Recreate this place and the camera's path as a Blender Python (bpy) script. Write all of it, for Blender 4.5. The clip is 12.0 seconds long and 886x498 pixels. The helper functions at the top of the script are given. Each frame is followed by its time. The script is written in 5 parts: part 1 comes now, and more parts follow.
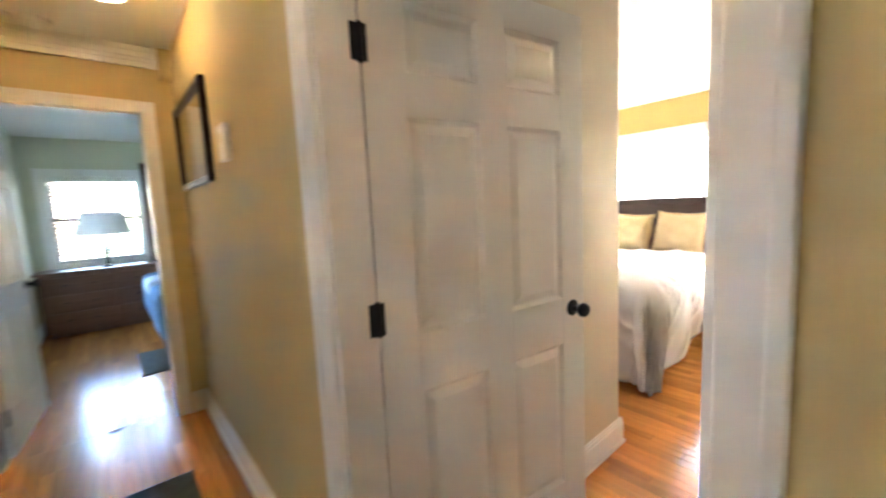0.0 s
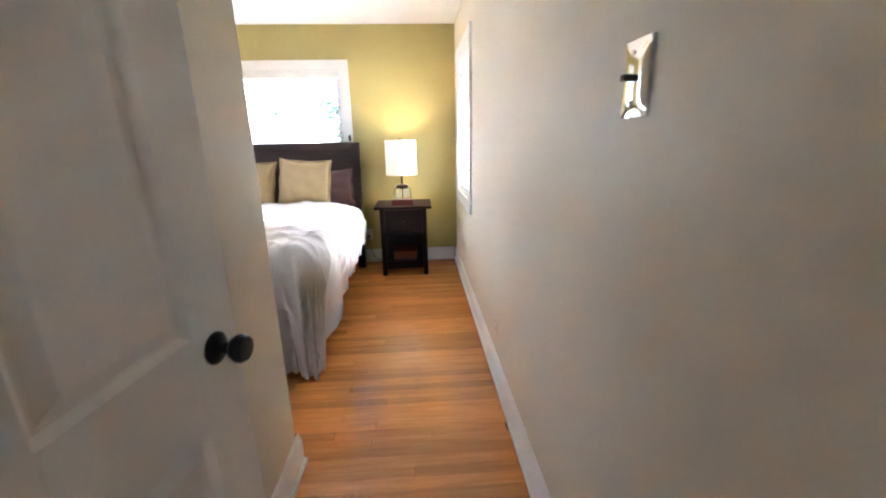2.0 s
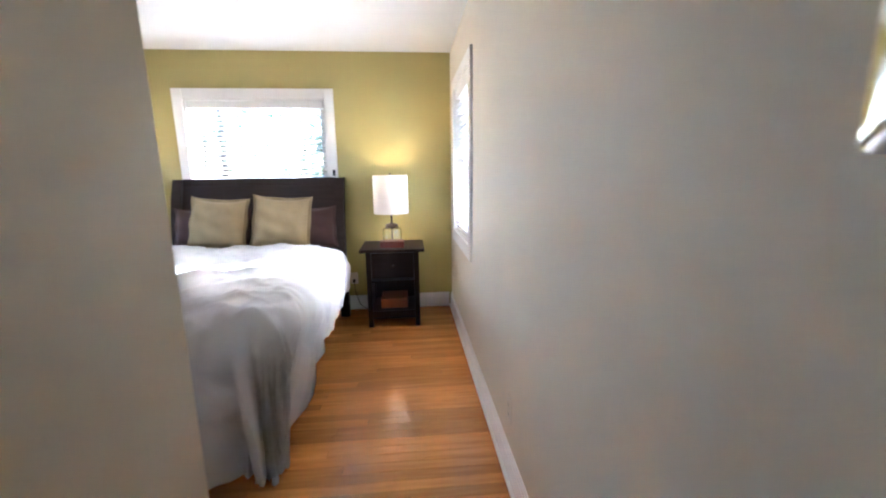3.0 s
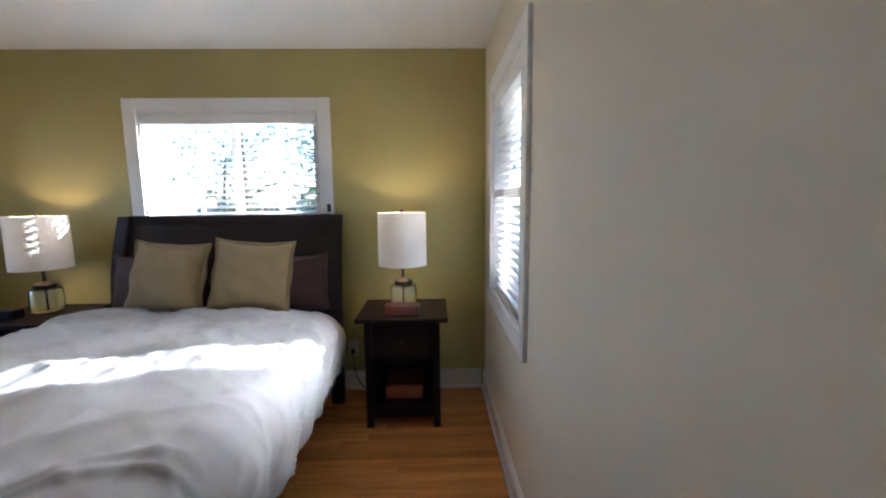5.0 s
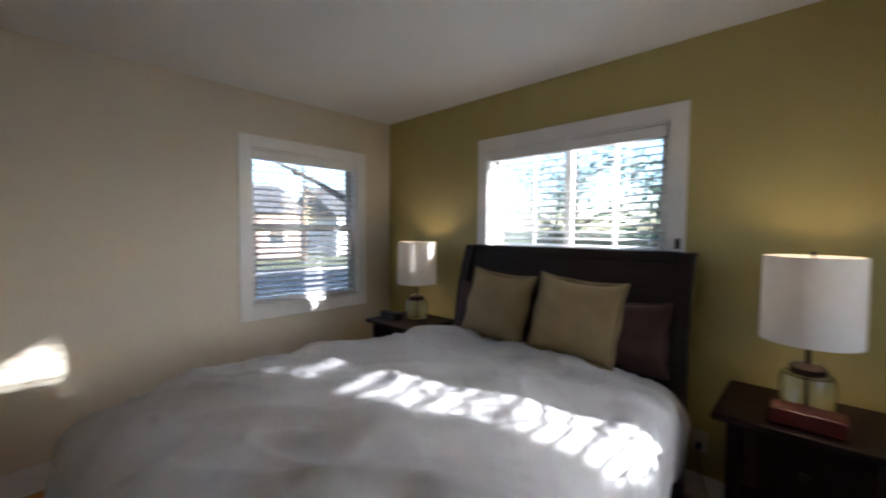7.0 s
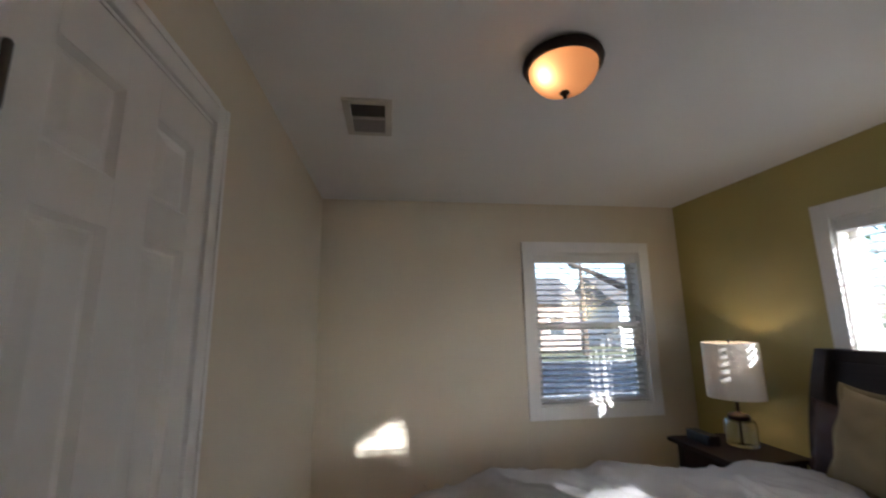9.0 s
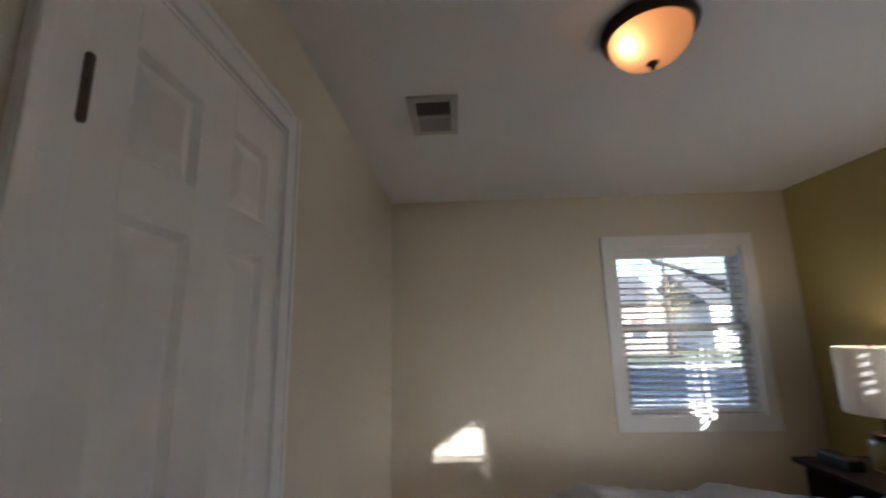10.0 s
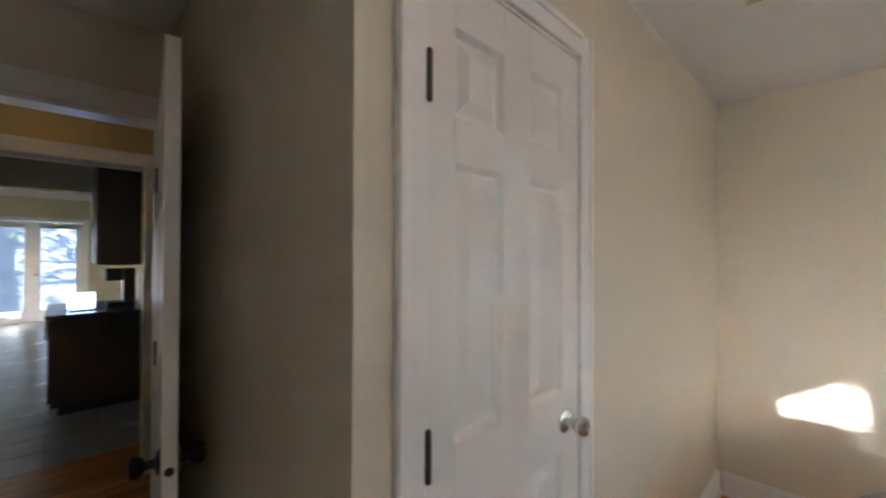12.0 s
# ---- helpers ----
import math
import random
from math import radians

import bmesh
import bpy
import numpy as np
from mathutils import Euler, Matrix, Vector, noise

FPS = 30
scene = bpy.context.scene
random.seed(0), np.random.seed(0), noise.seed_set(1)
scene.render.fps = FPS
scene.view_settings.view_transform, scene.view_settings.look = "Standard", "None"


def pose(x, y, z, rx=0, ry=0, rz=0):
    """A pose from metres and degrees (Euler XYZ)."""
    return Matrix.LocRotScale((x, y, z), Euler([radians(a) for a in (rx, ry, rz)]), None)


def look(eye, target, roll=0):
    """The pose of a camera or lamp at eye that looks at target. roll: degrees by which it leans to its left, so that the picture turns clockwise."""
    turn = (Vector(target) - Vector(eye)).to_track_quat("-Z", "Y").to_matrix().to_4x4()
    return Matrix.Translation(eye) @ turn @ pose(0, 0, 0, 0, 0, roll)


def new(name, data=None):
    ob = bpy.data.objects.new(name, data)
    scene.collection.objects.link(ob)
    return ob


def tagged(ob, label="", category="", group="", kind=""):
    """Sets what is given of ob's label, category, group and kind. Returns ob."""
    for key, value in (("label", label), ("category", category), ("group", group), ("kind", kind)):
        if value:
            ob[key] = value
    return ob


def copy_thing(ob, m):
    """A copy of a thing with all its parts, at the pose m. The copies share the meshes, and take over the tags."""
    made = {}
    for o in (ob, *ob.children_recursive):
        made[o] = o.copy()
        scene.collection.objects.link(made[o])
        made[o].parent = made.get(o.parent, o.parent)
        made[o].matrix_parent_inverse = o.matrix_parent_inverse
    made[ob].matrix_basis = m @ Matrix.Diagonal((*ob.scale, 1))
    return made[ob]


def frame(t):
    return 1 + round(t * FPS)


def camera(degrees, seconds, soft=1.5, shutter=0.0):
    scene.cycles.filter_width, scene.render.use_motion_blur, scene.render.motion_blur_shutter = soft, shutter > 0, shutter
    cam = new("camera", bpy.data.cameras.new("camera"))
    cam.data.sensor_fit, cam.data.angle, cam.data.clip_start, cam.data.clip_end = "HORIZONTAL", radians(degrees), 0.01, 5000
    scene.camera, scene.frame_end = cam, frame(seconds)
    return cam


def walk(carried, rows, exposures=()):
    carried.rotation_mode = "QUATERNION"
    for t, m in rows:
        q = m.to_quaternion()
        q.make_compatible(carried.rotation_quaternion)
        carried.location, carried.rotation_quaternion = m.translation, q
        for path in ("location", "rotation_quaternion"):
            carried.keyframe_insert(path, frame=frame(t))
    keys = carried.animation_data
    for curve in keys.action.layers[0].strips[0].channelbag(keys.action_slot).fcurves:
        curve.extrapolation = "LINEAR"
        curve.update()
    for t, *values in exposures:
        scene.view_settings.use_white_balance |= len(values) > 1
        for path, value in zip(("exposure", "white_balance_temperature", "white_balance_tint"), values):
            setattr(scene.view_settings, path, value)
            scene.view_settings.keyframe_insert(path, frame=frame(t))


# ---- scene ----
cam = camera(96.8, 12.0, soft=2.0, shutter=0.5)
PATH = [
    (0, (0.286, -0.013, 1.372), (1.574, 1.5, 1.148), -2.8),
    (0.5, (0.468, 0.176, 1.37), (2.095, 1.323, 1.172), -2.0),
    (1, (0.633, 0.274, 1.366), (2.526, 0.876, 1.131), -0.5),
    (1.5, (0.772, 0.374, 1.363), (2.733, 0.42, 0.97), -1.4),
    (2, (0.936, 0.411, 1.324), (2.86, 0.3, 0.79), -1.2),
    (2.5, (1.152, 0.413, 1.35), (3.106, 0.292, 0.945), -0.9),
    (3, (1.401, 0.418, 1.346), (3.358, 0.252, 0.967), -0.8),
    (3.5, (1.674, 0.394, 1.365), (3.631, 0.184, 1.009), -0.8),
    (5.5, (2.666, 0.368, 1.419), (4.654, 0.492, 1.244), -0.0),
    (6, (2.818, 0.444, 1.428), (4.77, 0.86, 1.294), -0.1),
    (6.5, (2.861, 0.542, 1.459), (4.654, 1.419, 1.329), -0.8),
    (7, (2.878, 0.567, 1.429), (4.323, 1.947, 1.333), 0.3),
    (7.5, (2.857, 0.559, 1.425), (3.972, 2.215, 1.296), -0.3),
    (9.5, (2.868, 0.599, 1.516), (2.974, 2.549, 1.946), -0.8),
    (10, (2.849, 0.658, 1.507), (2.773, 2.621, 1.88), -1.3),
    (10.5, (2.913, 0.696, 1.504), (2.271, 2.568, 1.792), 0.8),
    (11, (2.961, 0.664, 1.495), (1.951, 2.384, 1.648), 0.4),
    (11.5, (2.947, 0.645, 1.499), (1.724, 2.226, 1.56), -0.3),
    (12, (2.9, 0.617, 1.495), (1.475, 2.019, 1.513), 0.2),
]
EXPOSURES = [(0.0, 6.1, 6150, 15), (0.5, 5.7, 5700, 15), (1.0, 5.4, 5500, 15), (2.5, 4.9, 5250, 15), (3.5, 4.35, 5000, 14), (5.5, 2.95, 5250, 14), (6.5, 2.5, 5350, 14),
             (7.5, 2.15, 5500, 14), (9.5, 2.15, 5550, 15), (10.5, 2.25, 5450, 15), (11.0, 2.4, 5450, 15), (12.0, 3.4, 5550, 15)]
walk(cam, [(t, look(eye, target, roll)) for t, eye, target, roll in PATH], EXPOSURES)

# ---- light ----
world = bpy.data.worlds.new("world")
scene.world = world
world.use_nodes = True
wn = world.node_tree
sky = wn.nodes.new("ShaderNodeTexSky")
sky.sky_type = "NISHITA"
sky.sun_disc = False
SUN_SLOPE, SUN_DROP = 0.40, 0.31          # metres along x and down, for each metre along y
SUN_EL = math.atan2(SUN_DROP, math.hypot(1, SUN_SLOPE))
SUN_AZ = math.atan2(SUN_SLOPE, -1.0)
sky.sun_elevation = SUN_EL
sky.sun_rotation = SUN_AZ
wn.links.new(sky.outputs[0], wn.nodes["Background"].inputs[0])
wn.nodes["Background"].inputs[1].default_value = 0.15
sun = new("sun", bpy.data.lights.new("sun", "SUN"))
sun.data.energy = 4.5
sun.data.angle = radians(0.5)
sun.data.color = (1.0, 0.93, 0.82)
sun.matrix_world = look((0, 0, 0), (-SUN_SLOPE, 1.0, -SUN_DROP))


def lamp(name, place, watts, colour, radius):
    ob = new(name, bpy.data.lights.new(name, "POINT"))
    ob.data.energy, ob.data.color, ob.data.shadow_soft_size = watts, colour, radius
    ob.location = place
    return ob


WARM = (1.0, 0.70, 0.40)
lamp("bedside_bulb", (5.01, 0.58, 1.225), 0.46, WARM, 0.035)
lamp("bedside_bulb", (5.05, 2.935, 1.225), 0.46, WARM, 0.035)
lamp("ceiling_bulb", (3.405, 1.770, 2.350), 0.22, (1.0, 0.74, 0.46), 0.022)
lamp("hall_bulb", (0.38, 2.30, 2.385), 0.36, (1.0, 0.74, 0.42), 0.05)
# added second hall bulb, out of view, to brighten the hall and bedroom door
lamp("hall_bulb", (0.16, 0.30, 2.385), 0.23, (1.0, 0.74, 0.42), 0.05)

# ---- materials ----


def mat(name, colour, rough=0.5, metal=0.0, vary=0.08, scale=6.0, bump=0.05, fine=180.0, coat=0.0, rand=0.0, tone=None):
    """A surface with large soft variation in tone and fine relief, at world size."""
    m = bpy.data.materials.new(name)
    m.use_nodes = True
    nt = m.node_tree
    b = nt.nodes["Principled BSDF"]
    geo = nt.nodes.new("ShaderNodeNewGeometry")
    n1 = nt.nodes.new("ShaderNodeTexNoise")
    n1.inputs["Scale"].default_value = scale
    n1.inputs["Detail"].default_value = 4.0
    nt.links.new(geo.outputs["Position"], n1.inputs["Vector"])
    n2 = nt.nodes.new("ShaderNodeTexNoise")
    n2.inputs["Scale"].default_value = fine
    n2.inputs["Detail"].default_value = 3.0
    nt.links.new(geo.outputs["Position"], n2.inputs["Vector"])
    mix = nt.nodes.new("ShaderNodeMix")
    mix.data_type = "RGBA"
    lo = tone if tone else tuple(c * (1 - vary) for c in colour)
    mix.inputs[6].default_value = (*lo, 1)
    mix.inputs[7].default_value = (*colour, 1)
    ramp = nt.nodes.new("ShaderNodeMapRange")
    ramp.inputs[1].default_value, ramp.inputs[2].default_value = 0.35, 0.65
    nt.links.new(n1.outputs["Fac"], ramp.inputs[0])
    nt.links.new(ramp.outputs[0], mix.inputs[0])
    out = mix.outputs[2]
    if rand:
        info = nt.nodes.new("ShaderNodeObjectInfo")
        hsv = nt.nodes.new("ShaderNodeHueSaturation")
        mr = nt.nodes.new("ShaderNodeMapRange")
        mr.inputs[3].default_value, mr.inputs[4].default_value = 1 - rand, 1 + rand
        nt.links.new(info.outputs["Random"], mr.inputs[0])
        nt.links.new(mr.outputs[0], hsv.inputs["Value"])
        nt.links.new(out, hsv.inputs["Color"])
        out = hsv.outputs[0]
    nt.links.new(out, b.inputs["Base Color"])
    rr = nt.nodes.new("ShaderNodeMapRange")
    rr.inputs[3].default_value, rr.inputs[4].default_value = max(0.02, rough - 0.08), min(1.0, rough + 0.08)
    nt.links.new(n1.outputs["Fac"], rr.inputs[0])
    nt.links.new(rr.outputs[0], b.inputs["Roughness"])
    b.inputs["Metallic"].default_value = metal
    b.inputs["Coat Weight"].default_value = coat
    if bump:
        bp = nt.nodes.new("ShaderNodeBump")
        bp.inputs["Strength"].default_value = bump
        bp.inputs["Distance"].default_value = 0.004
        nt.links.new(n2.outputs["Fac"], bp.inputs["Height"])
        nt.links.new(bp.outputs[0], b.inputs["Normal"])
    return m


def wood(name, dark, light, along, rough=0.35, rand=0.25, coat=0.15, stretch=14.0, size=9.0, spec=0.5):
    """Grained wood: streaks along one axis, tone by piece."""
    m = bpy.data.materials.new(name)
    m.use_nodes = True
    nt = m.node_tree
    b = nt.nodes["Principled BSDF"]
    geo = nt.nodes.new("ShaderNodeNewGeometry")
    info = nt.nodes.new("ShaderNodeObjectInfo")
    scl = nt.nodes.new("ShaderNodeVectorMath")
    scl.operation = "MULTIPLY"
    v = [stretch, stretch, stretch]
    v["xyz".index(along)] = 1.0
    scl.inputs[1].default_value = v
    nt.links.new(geo.outputs["Position"], scl.inputs[0])
    off = nt.nodes.new("ShaderNodeVectorMath")
    off.operation = "MULTIPLY_ADD"
    comb = nt.nodes.new("ShaderNodeCombineXYZ")
    for i in range(3):
        nt.links.new(info.outputs["Random"], comb.inputs[i])
    off.inputs[1].default_value = (37.0, 91.0, 53.0)
    nt.links.new(comb.outputs[0], off.inputs[0])
    nt.links.new(scl.outputs[0], off.inputs[2])
    grain = nt.nodes.new("ShaderNodeTexNoise")
    grain.inputs["Scale"].default_value = size / 3
    grain.inputs["Detail"].default_value = 6.0
    grain.inputs["Roughness"].default_value = 0.6
    nt.links.new(off.outputs[0], grain.inputs["Vector"])
    mr = nt.nodes.new("ShaderNodeMapRange")
    mr.inputs[1].default_value, mr.inputs[2].default_value = 0.25, 0.75
    nt.links.new(grain.outputs["Fac"], mr.inputs[0])
    mix = nt.nodes.new("ShaderNodeMix")
    mix.data_type = "RGBA"
    mix.inputs[6].default_value, mix.inputs[7].default_value = (*dark, 1), (*light, 1)
    nt.links.new(mr.outputs[0], mix.inputs[0])
    hsv = nt.nodes.new("ShaderNodeHueSaturation")
    vr = nt.nodes.new("ShaderNodeMapRange")
    vr.inputs[3].default_value, vr.inputs[4].default_value = 1 - rand, 1 + rand * 0.8
    nt.links.new(info.outputs["Random"], vr.inputs[0])
    nt.links.new(vr.outputs[0], hsv.inputs["Value"])
    nt.links.new(mix.outputs[2], hsv.inputs["Color"])
    nt.links.new(hsv.outputs[0], b.inputs["Base Color"])
    worn = nt.nodes.new("ShaderNodeTexNoise")
    worn.inputs["Scale"].default_value = 3.0
    nt.links.new(geo.outputs["Position"], worn.inputs["Vector"])
    rr = nt.nodes.new("ShaderNodeMapRange")
    rr.inputs[3].default_value, rr.inputs[4].default_value = rough - 0.03, rough + 0.03
    nt.links.new(worn.outputs["Fac"], rr.inputs[0])
    nt.links.new(rr.outputs[0], b.inputs["Roughness"])
    b.inputs["Coat Weight"].default_value = coat
    b.inputs["Coat Roughness"].default_value = 0.2
    b.inputs["Specular IOR Level"].default_value = spec
    bp = nt.nodes.new("ShaderNodeBump")
    bp.inputs["Strength"].default_value = 0.08
    bp.inputs["Distance"].default_value = 0.002
    nt.links.new(grain.outputs["Fac"], bp.inputs["Height"])
    nt.links.new(bp.outputs[0], b.inputs["Normal"])
    return m


def glow(name, colour, strength, trans=0.0):
    m = mat(name, colour, 0.6, bump=0.03)
    b = m.node_tree.nodes["Principled BSDF"]
    b.inputs["Emission Color"].default_value = (*colour, 1)
    b.inputs["Emission Strength"].default_value = strength
    b.inputs["Transmission Weight"].default_value = trans
    return m


def glass(name, colour=(1, 1, 1), rough=0.0, ior=1.45):
    m = bpy.data.materials.new(name)
    m.use_nodes = True
    b = m.node_tree.nodes["Principled BSDF"]
    b.inputs["Base Color"].default_value = (*colour, 1)
    b.inputs["Transmission Weight"].default_value = 1.0
    b.inputs["Roughness"].default_value = rough
    b.inputs["IOR"].default_value = ior
    return m


def translucent(name, colour, share):
    """Thin cloth: scatters light to both sides."""
    m = mat(name, colour, 0.9, fine=700, bump=0.15)
    nt = m.node_tree
    b = nt.nodes["Principled BSDF"]
    tr = nt.nodes.new("ShaderNodeBsdfTranslucent")
    tr.inputs[0].default_value = (*colour, 1)
    ms = nt.nodes.new("ShaderNodeMixShader")
    ms.inputs[0].default_value = share
    nt.links.new(b.outputs[0], ms.inputs[1])
    nt.links.new(tr.outputs[0], ms.inputs[2])
    nt.links.new(ms.outputs[0], nt.nodes["Material Output"].inputs[0])
    return m


M_WALL = mat("cream_wall_paint", (0.71, 0.635, 0.49), 0.55, vary=0.05, scale=1.2, bump=0.10, fine=120)
M_OLIVE = mat("olive_wall_paint", (0.46, 0.385, 0.13), 0.55, vary=0.06, scale=1.2, bump=0.10, fine=120)
M_HALL = mat("gold_hall_paint", (0.63, 0.49, 0.235), 0.7, vary=0.05, scale=1.2, bump=0.10, fine=120)
M_CEIL = mat("ceiling_paint", (0.85, 0.84, 0.81), 0.8, vary=0.03, scale=1.0, bump=0.12, fine=90)
M_TRIM = mat("white_trim_paint", (0.84, 0.82, 0.78), 0.32, vary=0.04, scale=4, bump=0.05, fine=60)
M_DOOR = mat("white_door_paint", (0.82, 0.79, 0.73), 0.38, vary=0.04, scale=3, bump=0.10, fine=45)
M_FLOOR = wood("oak_strip", (0.53, 0.190, 0.038), (0.78, 0.335, 0.083), "y", rough=0.24, rand=0.28, coat=0.4)
M_FLOOR_GAP = mat("floor_joint", (0.14, 0.06, 0.02), 0.7)
M_ESPRESSO = wood("espresso_wood", (0.008, 0.0032, 0.0021), (0.017, 0.0065, 0.004), "y", rough=0.45, rand=0.05, coat=0.0, spec=0.15)
M_BEDWOOD = wood("bed_wood", (0.018, 0.010, 0.008), (0.036, 0.020, 0.016), "y", rough=0.42, rand=0.05, coat=0.0, spec=0.25)
M_DRESSER = wood("dresser_wood", (0.10, 0.045, 0.022), (0.18, 0.085, 0.045), "x", rough=0.4, rand=0.08, coat=0.1)
M_DUVET = mat("white_duvet_cotton", (0.485, 0.475, 0.465), 0.9, vary=0.05, scale=5, bump=0.25, fine=420)
duvet_nodes = M_DUVET.node_tree
rumple = duvet_nodes.nodes.new("ShaderNodeTexNoise")
rumple.inputs["Scale"].default_value, rumple.inputs["Detail"].default_value, rumple.inputs["Distortion"].default_value = 11.0, 3.0, 0.8
rumple_bump = duvet_nodes.nodes.new("ShaderNodeBump")
rumple_bump.inputs["Strength"].default_value, rumple_bump.inputs["Distance"].default_value = 0.22, 0.012
duvet_nodes.links.new([n for n in duvet_nodes.nodes if n.type == "NEW_GEOMETRY"][0].outputs["Position"], rumple.inputs["Vector"])
duvet_nodes.links.new(rumple.outputs["Fac"], rumple_bump.inputs["Height"])
weave = [n for n in duvet_nodes.nodes if n.type == "BUMP" and n != rumple_bump][0]
duvet_nodes.links.new(rumple_bump.outputs[0], weave.inputs["Normal"])
M_SHEET = mat("mattress_cloth", (0.7, 0.68, 0.64), 0.9, bump=0.2, fine=300)
M_TAN = mat("tan_linen", (0.36, 0.255, 0.118), 0.9, vary=0.10, scale=12, bump=0.5, fine=500)
M_TANEDGE = mat("tan_piping", (0.30, 0.215, 0.10), 0.9, vary=0.10, scale=12, bump=0.5, fine=500)
M_BROWN = mat("brown_satin", (0.062, 0.021, 0.014), 0.65, vary=0.15, scale=10, bump=0.3, fine=300)
M_BLACK = mat("black_iron", (0.018, 0.017, 0.017), 0.35, metal=0.6, bump=0.05)
M_BRONZE = mat("dark_bronze", (0.035, 0.022, 0.016), 0.38, metal=0.7, bump=0.05)
M_CHROME = mat("bright_chrome", (0.80, 0.79, 0.77), 0.12, metal=1.0, vary=0.03, bump=0.0)
M_MIRROR = mat("polished_chrome", (0.84, 0.83, 0.80), 0.09, metal=1.0, vary=0.02, bump=0.0)
M_NICKEL = mat("brushed_nickel", (0.42, 0.38, 0.33), 0.3, metal=1.0, vary=0.06, bump=0.03)
M_OLDSTEEL = mat("tarnished_steel", (0.16, 0.135, 0.11), 0.35, metal=1.0, vary=0.2, scale=40, bump=0.03)
M_PLATE = mat("ivory_plate", (0.70, 0.64, 0.50), 0.4, bump=0.02)
M_SLOT = mat("dark_slot", (0.03, 0.03, 0.03), 0.6)
M_BLIND = translucent("white_blind_slat", (0.82, 0.81, 0.79), 0.12)
slat_gloss = M_BLIND.node_tree.nodes["Principled BSDF"]
for link in list(slat_gloss.inputs["Roughness"].links) + list(slat_gloss.inputs["Normal"].links):
    M_BLIND.node_tree.links.remove(link)
slat_gloss.inputs["Roughness"].default_value = 0.42
M_CORD = mat("blind_cord", (0.75, 0.74, 0.70), 0.8)
M_SHADE = translucent("lamp_shade_linen", (0.82, 0.79, 0.73), 0.16)
M_SHADE_THIN = translucent("thin_paper_shade", (0.86, 0.80, 0.70), 0.75)
M_PANE = glass("window_glass", (0.97, 0.99, 1.0), 0.0, 1.45)
M_JAR = glass("clear_glass", (0.93, 0.96, 0.93), 0.02, 1.5)
M_AMBER = translucent("amber_glass", (0.84, 0.47, 0.23), 0.50)
M_RED = wood("red_box", (0.055, 0.007, 0.005), (0.10, 0.014, 0.009), "y", rough=0.3, rand=0.02)
M_ORANGE = mat("orange_cloth", (0.20, 0.05, 0.015), 0.8, bump=0.2)
M_BLUE = mat("blue_quilt", (0.10, 0.20, 0.34), 0.9, bump=0.3, fine=300)
M_LIGHTBLUE = mat("pale_blue_sheet", (0.50, 0.60, 0.72), 0.9, bump=0.2, fine=300)
M_RUG = mat("grey_green_rug", (0.14, 0.16, 0.15), 0.95, vary=0.2, scale=20, bump=0.6, fine=250)
M_TILE = mat("pale_floor_tile", (0.52, 0.50, 0.46), 0.25, vary=0.10, scale=3, bump=0.03, rand=0.05)
M_GROUT = mat("tile_grout", (0.28, 0.26, 0.23), 0.9)
M_CABINET = wood("dark_cabinet_wood", (0.030, 0.014, 0.009), (0.06, 0.028, 0.017), "z", rough=0.35, rand=0.05)
M_STONE = mat("granite_top", (0.10, 0.09, 0.08), 0.2, vary=0.4, scale=60, bump=0.0)
M_VENTFRAME = mat("vent_enamel", (0.56, 0.52, 0.44), 0.5, bump=0.02)
# grey slats, darker than the vent frame
M_VENTSLAT = mat("grey_vent_slat", (0.30, 0.27, 0.24), 0.6, bump=0.02)
M_VENTSHADE = mat("vent_duct_shade", (0.02, 0.02, 0.02), 0.8)
M_GRASS = mat("winter_grass", (0.16, 0.16, 0.07), 0.95, vary=0.4, scale=1.5, bump=0.5, fine=12)
M_ASPHALT = mat("asphalt", (0.055, 0.057, 0.062), 0.85, vary=0.2, scale=0.8, bump=0.3, fine=30)
M_CONCRETE = mat("concrete", (0.42, 0.41, 0.39), 0.8, vary=0.12, scale=1.5, bump=0.2, fine=30)
M_BARK = mat("bark", (0.10, 0.075, 0.055), 0.9, vary=0.4, scale=9, bump=0.8, fine=30)
M_LEAF = mat("leaf", (0.055, 0.10, 0.035), 0.6, vary=0.5, scale=2, bump=0.0)
M_SIDING = mat("pale_siding", (0.60, 0.61, 0.60), 0.7, vary=0.06, scale=1.0, bump=0.05)
M_ROOF = mat("roof_shingle", (0.11, 0.105, 0.10), 0.9, vary=0.3, scale=3, bump=0.4, fine=18)
M_BRICKISH = mat("brown_siding", (0.27, 0.21, 0.17), 0.8, vary=0.2, scale=2, bump=0.1)
M_GREYSIDING = mat("blue_grey_siding", (0.20, 0.23, 0.28), 0.8, vary=0.2, scale=2, bump=0.1)
M_DARKWIN = mat("far_window_glass", (0.03, 0.04, 0.05), 0.08)
M_SCREEN = glow("laptop_screen", (0.45, 0.65, 1.0), 0.9)

# ---- building blocks ----


def box(bm, x0, x1, y0, y1, z0, z1, bevel=0.0):
    r = bmesh.ops.create_cube(bm, size=1.0)
    vs = r["verts"]
    bmesh.ops.scale(bm, vec=(x1 - x0, y1 - y0, z1 - z0), verts=vs)
    bmesh.ops.translate(bm, vec=((x0 + x1) / 2, (y0 + y1) / 2, (z0 + z1) / 2), verts=vs)
    if bevel:
        es = list({e for v in vs for e in v.link_edges})
        bmesh.ops.bevel(bm, geom=es, offset=bevel, segments=2, affect="EDGES", profile=0.5)


